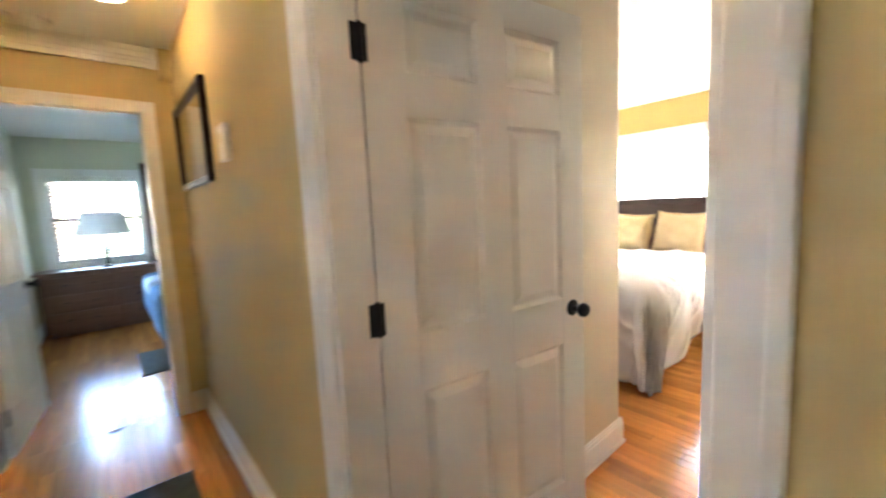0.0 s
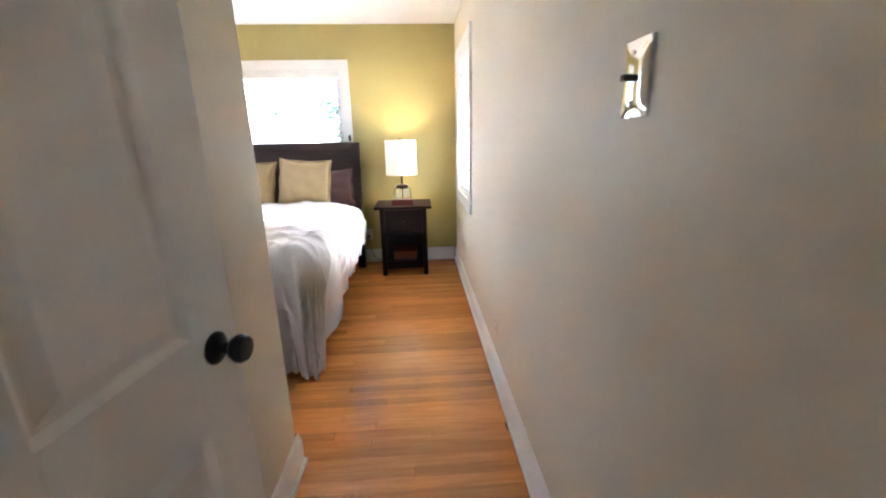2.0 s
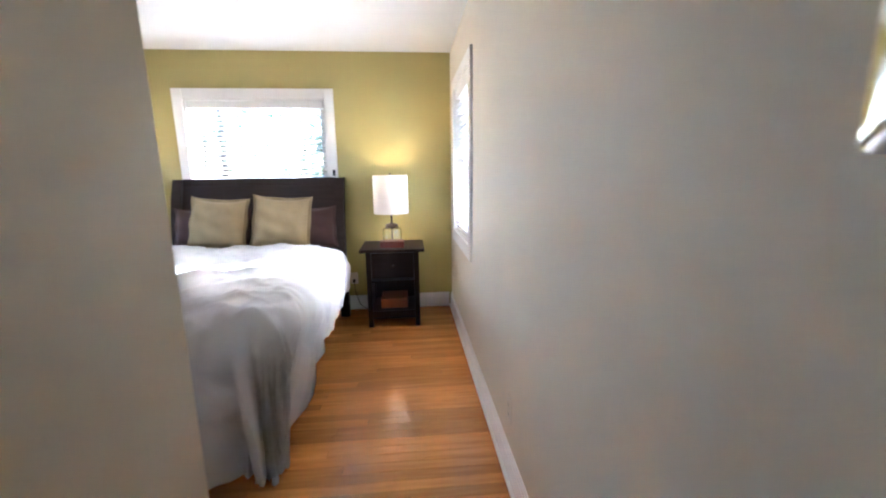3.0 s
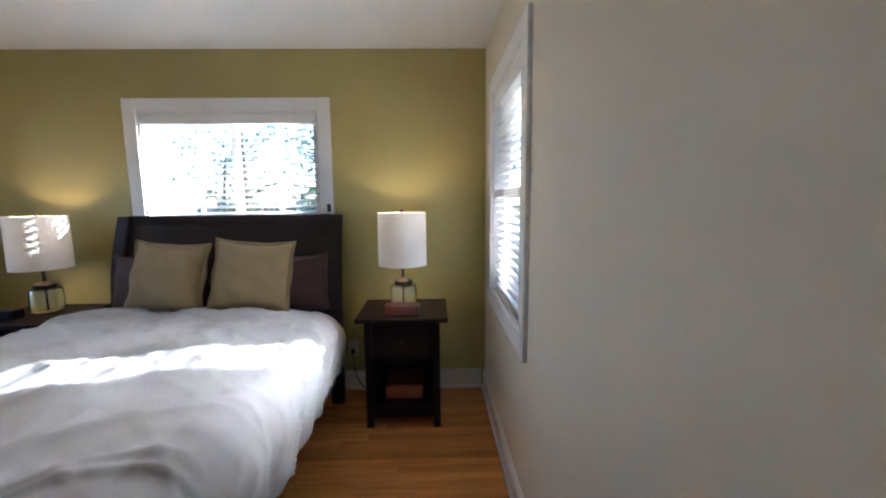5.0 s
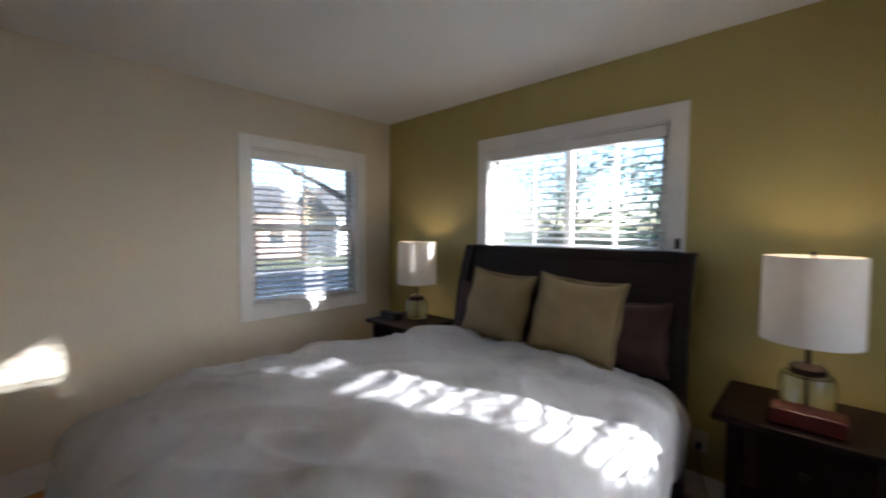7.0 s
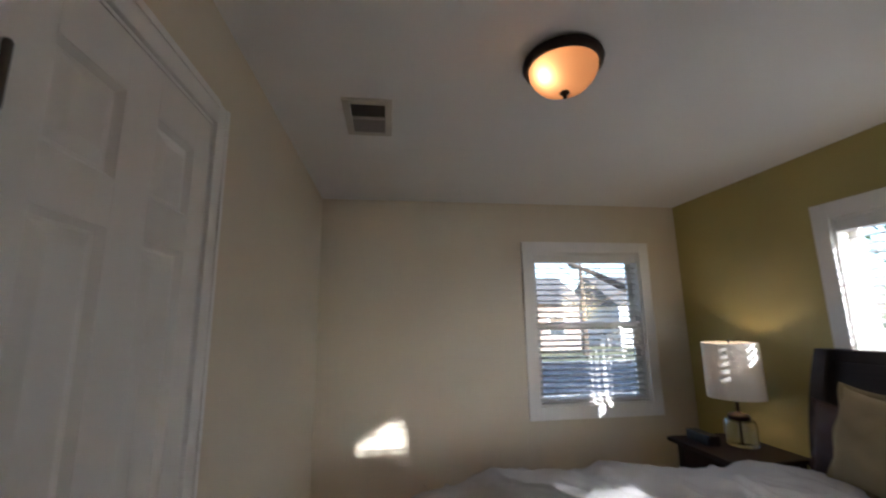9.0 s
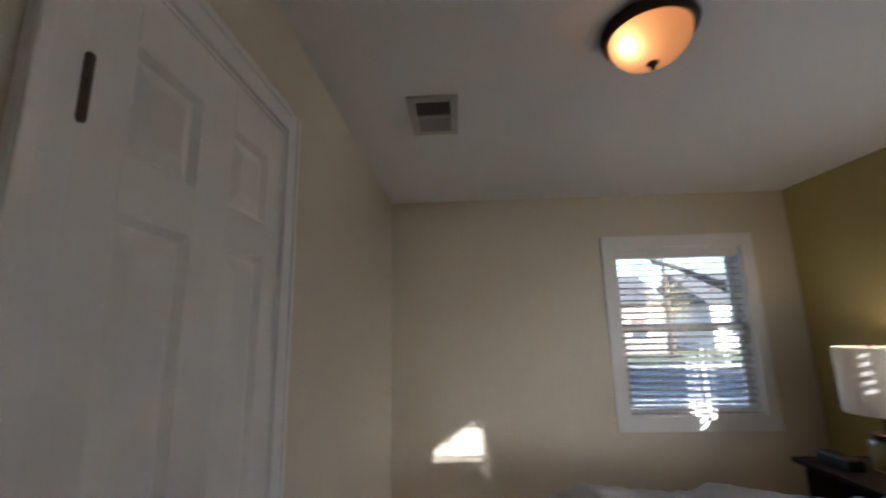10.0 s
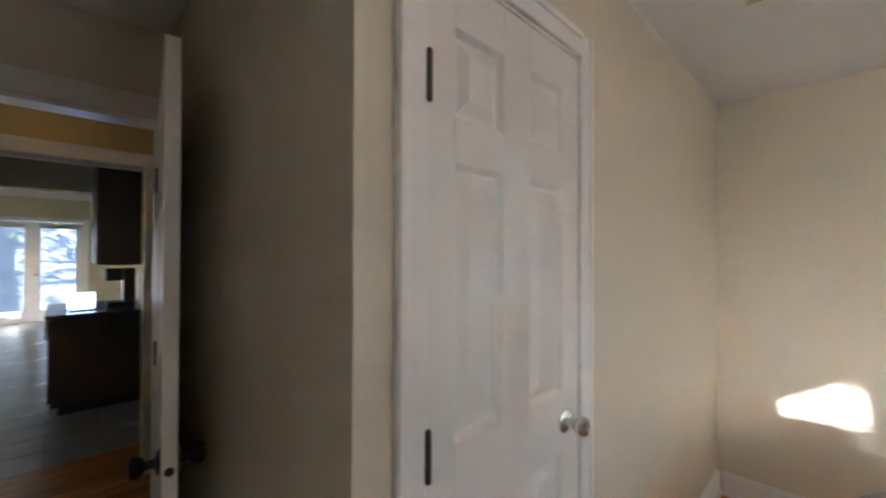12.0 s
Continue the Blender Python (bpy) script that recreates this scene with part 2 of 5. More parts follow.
def lathe(bm, profile, centre=(0, 0, 0), steps=32, axis="z", caps=True):
    """A turned body from (radius, height) pairs."""
    rings = []
    for r, h in profile:
        ring = []
        for i in range(steps):
            a = 2 * math.pi * i / steps
            p = Vector((r * math.cos(a), r * math.sin(a), h))
            if axis == "x":
                p = Vector((p.z, p.x, p.y))
            elif axis == "y":
                p = Vector((p.x, p.z, p.y))
            ring.append(bm.verts.new(p + Vector(centre)))
        rings.append(ring)
    for a, b in zip(rings, rings[1:]):
        for i in range(steps):
            j = (i + 1) % steps
            bm.faces.new((a[i], a[j], b[j], b[i]))
    if caps and profile[0][0] > 1e-5 and profile[0] != profile[-1]:
        bm.faces.new(rings[0][::-1])
    if caps and profile[-1][0] > 1e-5 and profile[0] != profile[-1]:
        bm.faces.new(rings[-1])
    bmesh.ops.remove_doubles(bm, verts=[v for r in rings for v in r], dist=1e-6)
    bmesh.ops.recalc_face_normals(bm, faces=bm.faces[:])


def mesh_of(name, bm, material, smooth=False):
    me = bpy.data.meshes.new(name)
    bm.to_mesh(me)
    bm.free()
    me.materials.append(material)
    if smooth:
        for p in me.polygons:
            p.use_smooth = True
    return me


def part(name, bm, material, parent=None, label="", smooth=False):
    ob = new(name, mesh_of(name, bm, material, smooth))
    if parent:
        ob.parent = parent
    if label:
        ob["label"] = label
    return ob


def box_part(name, dims, material, parent=None, bevel=0.0, label=""):
    bm = bmesh.new()
    box(bm, *dims, bevel=bevel)
    return part(name, bm, material, parent, label)


def lathe_part(name, profile, material, parent=None, centre=(0, 0, 0), axis="z", steps=32, label="", smooth=True, caps=True):
    bm = bmesh.new()
    lathe(bm, profile, centre, steps, axis, caps)
    for e in bm.edges:
        if len(e.link_faces) == 2 and e.calc_face_angle(0.0) > radians(40):
            e.smooth = False
    ob = part(name, bm, material, parent, label, smooth)
    return ob


def thing(name, place, label, category, group="", kind=""):
    ob = new(name)
    ob.empty_display_size = 0.1
    ob.location = place
    return tagged(ob, label, category, group, kind)


def structure(ob, label, category):
    return tagged(ob, label, category, kind="structure")


def slab_wall(name, axis, face0, face1, a0, a1, z0, z1, holes, material, label):
    """A wall between two faces across x or y, with rectangular holes (a0, a1, z0, z1) through it."""
    bm = bmesh.new()
    cuts_a = sorted({a0, a1, *[h[0] for h in holes], *[h[1] for h in holes]})
    cuts_z = sorted({z0, z1, *[h[2] for h in holes], *[h[3] for h in holes]})
    for i in range(len(cuts_a) - 1):
        ca = (cuts_a[i] + cuts_a[i + 1]) / 2
        spans = []
        for j in range(len(cuts_z) - 1):
            cz = (cuts_z[j] + cuts_z[j + 1]) / 2
            if any(h[0] < ca < h[1] and h[2] < cz < h[3] for h in holes):
                continue
            if spans and abs(spans[-1][1] - cuts_z[j]) < 1e-6:
                spans[-1][1] = cuts_z[j + 1]
            else:
                spans.append([cuts_z[j], cuts_z[j + 1]])
        for s0, s1 in spans:
            if axis == "x":
                box(bm, face0, face1, cuts_a[i], cuts_a[i + 1], s0, s1)
            else:
                box(bm, cuts_a[i], cuts_a[i + 1], face0, face1, s0, s1)
    return structure(part(name, bm, material), label, "wall")

# ---- structure ----
H = 2.44
slab_wall("wall_south", "y", -0.12, 0.0, 0.83, 5.42, 0.0, H, [(4.06, 4.90, 0.85, 2.03)], M_WALL, "cream painted wall with a blind-covered window")
slab_wall("wall_east", "x", 5.30, 5.42, 0.0, 3.60, 0.0, H, [(1.17, 2.405, 1.20, 2.03)], M_OLIVE, "olive green accent wall behind the bed")
slab_wall("wall_north", "y", 3.60, 3.72, 2.34, 5.42, 0.0, H, [(4.0, 4.92, 0.845, 2.03)], M_WALL, "cream painted wall with a tall window")
slab_wall("wall_closet_front", "x", 2.22, 2.34, 0.962, 3.72, 0.0, H, [(1.105, 1.741, 0.0, 2.09)], M_WALL, "cream painted closet wall with a door")
slab_wall("wall_closet_side", "y", 0.962, 1.085, 0.83, 2.22, 0.0, H, [], M_WALL, "cream painted side wall of the closet")
slab_wall("wall_closet_back", "y", 1.9, 2.0, 0.83, 2.22, 0.0, H, [], M_WALL, "plain closet wall")
DOOR_Y0, DOOR_Y1 = 0.09, 0.946
slab_wall("wall_door_room_side", "x", 0.775, 0.83, -0.12, 1.9, 0.0, H, [(DOOR_Y0, DOOR_Y1, 0.0, 2.06)], M_WALL, "cream painted wall round the bedroom doorway")
slab_wall("wall_hall_east", "x", 0.72, 0.775, -1.6, 3.2, 0.0, H, [(DOOR_Y0, DOOR_Y1, 0.0, 2.06)], M_HALL, "golden painted hall wall with a bedroom doorway")
slab_wall("wall_hall_end", "y", 3.2, 3.26, -0.52, 0.775, 0.0, H, [(-0.31, 0.55, 0.0, 2.055)], M_HALL, "golden painted wall at the end of the hall")
slab_wall("wall_hall_west", "x", -0.52, -0.40, -1.6, 3.2, 0.0, H, [(-0.40, 1.04, 0.0, 2.065)], M_HALL, "golden painted hall wall with a kitchen opening")
slab_wall("wall_hall_south", "y", -1.72, -1.6, -0.52, 0.775, 0.0, H, [], M_HALL, "golden painted wall closing the hall")
M_PALE = mat("pale_green_paint", (0.62, 0.62, 0.46), 0.6, vary=0.05, scale=1.2, bump=0.1, fine=120)
slab_wall("wall_back_room_south", "y", 3.26, 3.32, -0.57, 2.22, 0.0, H, [(-0.31, 0.55, 0.0, 2.055)], M_PALE, "pale green wall of the back room")
slab_wall("wall_back_room_north", "y", 7.0, 7.12, -0.45, 2.22, 0.0, H, [(-0.24, 0.72, 0.83, 1.97)], M_PALE, "pale green wall with a bright window")
slab_wall("wall_back_room_west", "x", -0.57, -0.45, 3.32, 7.12, 0.0, H, [(4.9, 6.2, 0.83, 1.97)], M_PALE, "pale green wall with a side window")
slab_wall("wall_back_room_east", "x", 2.22, 2.34, 3.72, 7.12, 0.0, H, [], M_PALE, "pale green wall of the back room")
M_KITCH = mat("kitchen_cream_paint", (0.66, 0.58, 0.38), 0.6, vary=0.05, scale=1.2, bump=0.1, fine=120)
slab_wall("wall_kitchen_far", "x", -9.12, -9.0, -2.6, 3.2, 0.0, 2.75, [(-0.53, 1.06, 0.0, 2.12)], M_KITCH, "cream kitchen wall with glazed double doors")
slab_wall("wall_kitchen_north", "y", 1.98, 2.10, -9.0, -0.52, 0.0, 2.75, [], M_KITCH, "cream kitchen wall behind the cabinets")
# the hole in this south wall is added, out of view, to let in daylight
slab_wall("wall_kitchen_south", "y", -2.72, -2.6, -9.0, -0.52, 0.0, 2.75, [(-8.5, -7.85, 0.9, 2.0)], M_KITCH, "cream kitchen wall")
slab_wall("wall_kitchen_east", "x", -0.64, -0.525, -2.6, -1.6, 0.0, 2.75, [], M_KITCH, "cream kitchen wall")
slab_wall("wall_kitchen_beam", "x", -3.2, -3.0, -2.6, 1.98, 2.15, 2.75, [], M_KITCH, "cream beam across the kitchen ceiling")

for nm, d, lb in (
    ("ceiling_bedroom", (0.775, 5.42, -0.12, 3.72, H, H + 0.1), "white painted bedroom ceiling"),
    ("ceiling_hall", (-0.52, 0.775, -1.72, 3.26, H, H + 0.1), "white painted hall ceiling"),
    ("ceiling_back_room", (-0.57, 2.34, 3.27, 7.12, H + 0.002, H + 0.1), "white painted ceiling of the back room"),
    ("ceiling_kitchen", (-9.12, -0.53, -2.72, 3.2, 2.75, 2.85), "white painted kitchen ceiling"),
):
    structure(box_part(nm, d, M_CEIL), lb, "ceiling")
slab_wall("wall_kitchen_head", "x", -0.60, -0.525, -2.6, 1.98, 2.06, 2.75, [], M_KITCH, "wall above the kitchen opening")

floor_bed = structure(box_part("floor_bedroom", (0.775, 5.42, -0.12, 3.72, -0.12, -0.006), M_FLOOR_GAP), "orange oak strip floor, glossy and worn", "floor")
floor_hall = structure(box_part("floor_hall", (-0.95, 0.775, -1.72, 3.30, -0.12, -0.006), M_FLOOR_GAP), "orange oak strip floor of the hall", "floor")
floor_back = structure(box_part("floor_back_room", (-0.57, 2.34, 3.30, 7.12, -0.12, -0.006), M_FLOOR_GAP), "orange oak strip floor of the back room", "floor")
floor_kitchen = structure(box_part("floor_kitchen", (-9.12, -0.95, -2.72, 2.1, -0.12, -0.006), M_GROUT), "pale square tiles with grey joints", "floor")


def baseboard(name, axis, face, sign, a0, a1, height=0.14):
    """A skirting with a stepped top along a wall face; sign is the side it stands on."""
    bm = bmesh.new()
    for d, z0, z1 in ((0.016, 0.0, height - 0.028), (0.012, height - 0.028, height - 0.012), (0.007, height - 0.012, height)):
        lo, hi = sorted((face, face + sign * d))
        if axis == "x":
            box(bm, lo, hi, a0, a1, z0, z1)
        else:
            box(bm, a0, a1, lo, hi, z0, z1)
    lo, hi = sorted((face + sign * 0.016, face + sign * 0.028))
    if axis == "x":
        box(bm, lo, hi, a0, a1, 0.0, 0.016)
    else:
        box(bm, a0, a1, lo, hi, 0.0, 0.016)
    return structure(part(name, bm, M_TRIM), "white painted skirting board with a stepped top", "baseboard")


baseboard("baseboard_south", "y", 0.0, 1, 0.86, 5.298)
baseboard("baseboard_east", "x", 5.30, -1, 0.03, 3.57)
baseboard("baseboard_north", "y", 3.60, -1, 2.37, 5.298)
baseboard("baseboard_closet", "x", 2.34, 1, 1.802, 3.598)
baseboard("baseboard_closet_return", "x", 2.34, 1, 0.962, 1.038)
baseboard("baseboard_closet_side", "y", 0.962, -1, 0.86, 2.368)
baseboard("baseboard_hall", "x", 0.72, -1, 1.05, 3.17)
baseboard("baseboard_hall_end", "y", 3.2, -1, 0.62, 0.719)
baseboard("baseboard_hall_west", "x", -0.40, 1, 1.20, 3.19)
baseboard("baseboard_back_room", "x", -0.45, 1, 3.33, 6.99)

# crown moulding of the hall
bm = bmesh.new()
for d, z0, z1 in ((0.02, 2.33, 2.36), (0.035, 2.36, 2.38), (0.055, 2.38, 2.41), (0.075, 2.41, 2.438)):
    box(bm, -0.40, 0.655, 3.2 - d, 3.2, z0, z1)
structure(part("crown_moulding", bm, M_TRIM), "cream painted crown moulding at the hall ceiling", "moulding")
structure(box_part("trim_hall_corner", (0.655, 0.72, 3.10, 3.2, 2.26, 2.438), M_HALL), "boxed corner below the hall ceiling", "trim")


def casing(name, axis, face, sign, a0, a1, z1, w=0.07, z0=0.0, depth=0.02, label="white painted door casing", right_w=None):
    """Trim on three sides of a doorway, with a bead along its inner edge."""
    holder = thing(name, (0, 0, 0), label, "trim", kind="structure")
    rw = w if right_w is None else right_w
    for nm, b0, b1, c0, c1 in (("side_casing", a0 - w, a0, z0, z1 + w), ("side_casing", a1, a1 + rw, z0, z1 + w), ("head_casing", a0, a1, z1, z1 + w)):
        bm = bmesh.new()
        lo, hi = sorted((face, face + sign * depth))
        lo2, hi2 = sorted((face + sign * depth, face + sign * (depth + 0.006)))
        t = (b1 - b0) * 0.3
        if nm == "head_casing":
            strips = ((b0, b1, c1 - 0.022, c1),)
        elif b0 < a0:
            strips = ((b0, b0 + t, c0, c1),)
        else:
            strips = ((b1 - t, b1, c0, c1),)
        for u0, u1, l0, l1, q0, q1 in [(b0, b1, lo, hi, c0, c1)] + [(s[0], s[1], lo2, hi2, s[2], s[3]) for s in strips]:
            if axis == "x":
                box(bm, l0, l1, u0, u1, q0, q1, 0.003)
            else:
                box(bm, u0, u1, l0, l1, q0, q1, 0.003)
        part(nm, bm, M_TRIM, holder)
    return holder


def lining(name, axis, f0, f1, a0, a1, z1, t=0.018):
    holder = thing(name, (0, 0, 0), "white painted door jamb", "trim", kind="structure")
    for nm, b0, b1, c0, c1 in (("jamb", a0 - 0.001, a0 + t, 0, z1), ("jamb", a1 - t, a1 + 0.001, 0, z1), ("head_jamb", a0 + t, a1 - t, z1 - t, z1 + 0.001)):
        d = (f0, f1, b0, b1, c0, c1) if axis == "x" else (b0, b1, f0, f1, c0, c1)
        box_part(nm, d, M_TRIM, holder)
    return holder


casing("trim_bedroom_door", "x", 0.72, -1, DOOR_Y0 + 0.006, DOOR_Y1 - 0.004, 2.055, w=0.055, right_w=0.10)
casing("trim_bedroom_door_inside", "x", 0.83, 1, DOOR_Y0 + 0.002, DOOR_Y1 + 0.004, 2.065, w=0.085, right_w=0.012, depth=0.016)
lining("trim_bedroom_jamb", "x", 0.717, 0.833, DOOR_Y0, DOOR_Y1, 2.06)
casing("trim_closet", "x", 2.34, 1, 1.112, 1.732, 2.086, w=0.068, depth=0.016)
lining("trim_closet_jamb", "x", 2.22, 2.343, 1.105, 1.741, 2.09, t=0.012)
casing("trim_back_room_door", "y", 3.2, -1, -0.30, 0.54, 2.045, w=0.072)
lining("trim_back_room_jamb", "y", 3.197, 3.323, -0.31, 0.55, 2.055)
casing("trim_kitchen_opening", "x", -0.40, 1, -0.40, 1.038, 2.062, w=0.085)


# ---- doors ----
def six_panel_door(name, width, height, rows, cols, label, thick=0.035):
    """A six panel door: x along its width, y through it, z up; hinged at x = 0, its face towards -y."""
    d = thing(name, (0, 0, 0), label, "door", kind="structure")
    core, t = 0.007, thick / 2
    box_part("slab", (0.002, width - 0.002, -core / 2, core / 2, 0.008, height - 0.002), M_DOOR, d)
    xs = [0.0] + [c for pr in cols for c in pr] + [width]
    for i in range(0, len(xs), 2):
        box_part("stile", (xs[i], xs[i + 1], -t, t, 0.006, height), M_DOOR, d, 0.002)
    zs = [0.006] + [c for pr in rows for c in pr] + [height]
    for c0, c1 in cols:
        for i in range(0, len(zs), 2):
            box_part("rail", (c0, c1, -t + 0.0002, t - 0.0002, zs[i], zs[i + 1]), M_DOOR, d)
        for z0, z1 in rows:
            bm = bmesh.new()
            for s in (-1, 1):
                # a sloped bead round the panel
                outer = [(c0, z0), (c1, z0), (c1, z1), (c0, z1)]
                m = 0.011
                inner = [(c0 + m, z0 + m), (c1 - m, z0 + m), (c1 - m, z1 - m), (c0 + m, z1 - m)]
                va = [bm.verts.new((px, s * (t - 0.002), pz)) for px, pz in outer]
                vb = [bm.verts.new((px, s * core / 2, pz)) for px, pz in inner]
                for k in range(4):
                    l = (k + 1) % 4
                    bm.faces.new((va[k], va[l], vb[l], vb[k]))
            bmesh.ops.recalc_face_normals(bm, faces=bm.faces[:])
            part("moulding", bm, M_DOOR, d)
    for c0, c1 in cols:
        for z0, z1 in rows:
            bm = bmesh.new()
            for s in (-1, 1):
                m0, m1 = 0.018, 0.044
                v = []
                for m, dep in ((m0, core / 2), (m1, t - 0.002)):
                    for px, pz in ((c0 + m, z0 + m), (c1 - m, z0 + m), (c1 - m, z1 - m), (c0 + m, z1 - m)):
                        v.append(bm.verts.new((px, s * dep, pz)))
                for i in range(4):
                    j = (i + 1) % 4
                    bm.faces.new((v[i], v[j], v[4 + j], v[4 + i]))
                bm.faces.new(v[4:])
            bmesh.ops.recalc_face_normals(bm, faces=bm.faces[:])
            part("panel", bm, M_DOOR, d)
    return d


def knob(parent, x, z, material, thick=0.035, sides=(-1, 1)):
    for s in sides:
        t = thick / 2
        prof = [(0.0, t), (0.032, t), (0.032, t + 0.004), (0.026, t + 0.009), (0.012, t + 0.012), (0.011, t + 0.030), (0.020, t + 0.036), (0.027, t + 0.046), (0.028, t + 0.055), (0.023, t + 0.064), (0.0, t + 0.067)]
        lathe_part("knob", [(r, s * h) for r, h in prof], material, parent, (x, 0, z), axis="y", steps=28)


def hinge(parent, x, z, material, y=0.0, leaf=0.03, h=0.09, s=1):
    bm = bmesh.new()
    lathe(bm, [(0.0, -h / 2 - 0.004), (0.005, -h / 2 - 0.004), (0.0068, -h / 2), (0.0068, h / 2), (0.005, h / 2 + 0.004), (0.0, h / 2 + 0.004)], (x, y, z), 12)
    box(bm, x - leaf, x, y - 0.001, y + 0.001, z - h / 2, z + h / 2)
    part("hinge", bm, material, parent)


ROWS_HALL = ((0.23, 0.81), (0.99, 1.62), (1.74, 1.93))
bed_door = six_panel_door("door_bedroom", 0.885, 2.04, ROWS_HALL, ((0.125, 0.385), (0.50, 0.76)), "white six panel bedroom door standing open")
knob(bed_door, 0.815, 0.945, M_BLACK)
lathe_part("latch", [(0.0, 0.0), (0.011, 0.0), (0.011, 0.004), (0.0, 0.004)], M_BLACK, bed_door, (0.884, 0, 0.945), axis="x")
for z in (0.28, 1.06, 1.80):
    bm = bmesh.new()
    box(bm, -0.030, -0.004, -0.020, -0.016, z - 0.047, z + 0.047)
    box(bm, 0.004, 0.016, -0.0215, -0.0185, z - 0.047, z + 0.047)
    lathe(bm, [(0.0, -0.052), (0.006, -0.052), (0.008, -0.047), (0.008, 0.047), (0.006, 0.052), (0.0, 0.052)], (-0.002, -0.018, z), 12)
    part("hinge", bm, M_BLACK, bed_door, "black hinge")
bed_door.matrix_world = pose(0.841, 0.943, 0, 0, 0, math.degrees(math.atan2(0.8225 - 0.943, 0.885)))

closet_door = six_panel_door("door_closet", 0.604, 2.068, ((0.24, 0.93), (1.10, 1.675), (1.77, 1.955)), ((0.080, 0.244), (0.356, 0.52)), "white six panel closet door, closed")
knob(closet_door, 0.530, 1.015, M_CHROME, sides=(-1,))
for z in (0.36, 1.11, 1.825):
    hinge(closet_door, -0.005, z, M_OLDSTEEL, y=-0.030, leaf=0.004, h=0.092)
closet_door.matrix_world = pose(2.327, 1.119, 0.004, 0, 0, 90)

back_door = six_panel_door("door_back_room", 0.80, 2.03, ROWS_HALL, ((0.11, 0.35), (0.45, 0.69)), "white six panel door of the back room, open")
knob(back_door, 0.735, 0.945, M_BLACK)
for z in (0.25, 1.80):
    hinge(back_door, -0.002, z, M_BLACK, y=-0.018)
back_door.matrix_world = pose(-0.285, 3.335, 0.004, 0, 0, 84)


# ---- windows and blinds ----
def window(name, axis, face, s, a0, a1, z0, z1, label, split=True, wall=0.12, muntins=(), pitch=0.0445, blind=True, tilt=-12.0, blind_bottom=None):
    """A window in a hole of a wall, with casing, sash and a slatted blind. s: the side of the face on which the room lies."""
    def bx(bm, u0, u1, d0, d1, q0, q1, bevel=0.0):
        lo, hi = sorted((face + s * d0, face + s * d1))
        if axis == "x":
            box(bm, lo, hi, u0, u1, q0, q1, bevel)
        else:
            box(bm, u0, u1, lo, hi, q0, q1, bevel)

    def piece(nm, dims, material, parent, bevel=0.0, lab=""):
        bm = bmesh.new()
        bx(bm, *dims, bevel)
        return part(nm, bm, material, parent, lab)

    w = thing(name, (0, 0, 0), label, "window", kind="structure")
    cw = 0.088
    piece("casing", (a0 - cw, a0, 0, 0.02, z0 - cw - 0.01, z1 + cw), M_TRIM, w, 0.003)
    piece("casing", (a1, a1 + cw, 0, 0.02, z0 - cw - 0.01, z1 + cw), M_TRIM, w, 0.003)
    piece("casing", (a0, a1, 0, 0.02, z1, z1 + cw), M_TRIM, w, 0.003)
    piece("sill", (a0, a1, 0, 0.02, z0 - cw - 0.01, z0), M_TRIM, w, 0.003)
    for u0, u1, q0, q1 in ((a0, a0 + 0.012, z0, z1), (a1 - 0.012, a1, z0, z1), (a0 + 0.012, a1 - 0.012, z1 - 0.012, z1), (a0 + 0.012, a1 - 0.012, z0, z0 + 0.012)):
        piece("lining", (u0, u1, -wall, 0.0, q0, q1), M_TRIM, w)
    i0, i1, b0, b1 = a0 + 0.012, a1 - 0.012, z0 + 0.012, z1 - 0.012
    mid = (b0 + b1) / 2 + 0.01
    fw = 0.045
    if split:
        sashes = ((i0, i1, b0, mid + 0.02, -0.085), (i0, i1, mid - 0.02, b1, -0.112))
    else:
        c = (i0 + i1) / 2
        sashes = ((i0, c + 0.02, b0, b1, -0.085), (c - 0.02, i1, b0, b1, -0.112))
    for u0, u1, q0, q1, d in sashes:
        bm = bmesh.new()
        bx(bm, u0, u0 + fw, d, d + 0.025, q0, q1)
        bx(bm, u1 - fw, u1, d, d + 0.025, q0, q1)
        bx(bm, u0 + fw, u1 - fw, d, d + 0.025, q0, q0 + fw)
        bx(bm, u0 + fw, u1 - fw, d, d + 0.025, q1 - fw, q1)
        sash = part("sash", bm, M_TRIM, w)
        for mu in muntins:
            u = u0 + (u1 - u0) * mu
            piece("muntin", (u - 0.011, u + 0.011, d + 0.001, d + 0.020, q0 + fw, q1 - fw), M_TRIM, sash)
        pn = piece("pane", (u0 + fw, u1 - fw, d + 0.010, d + 0.014, q0 + fw, q1 - fw), M_PANE, sash)
        pn.visible_shadow = False
    if not blind:
        return w
    bl = thing("window_blind", (0, 0, 0), "white slatted window blind hanging open", "blind", "slatted blinds")
    piece("headrail", (i0 + 0.004, i1 - 0.004, -0.070, -0.004, z1 - 0.078, z1 - 0.016), M_TRIM, bl, 0.002)
    low = blind_bottom if blind_bottom else z0 + 0.03
    piece("bottom_rail", (i0 + 0.008, i1 - 0.008, -0.062, -0.012, low, low + 0.018), M_BLIND, bl, 0.003)
    # one slat, shared
    bm = bmesh.new()
    n = 4
    half = 0.025
    prev = None
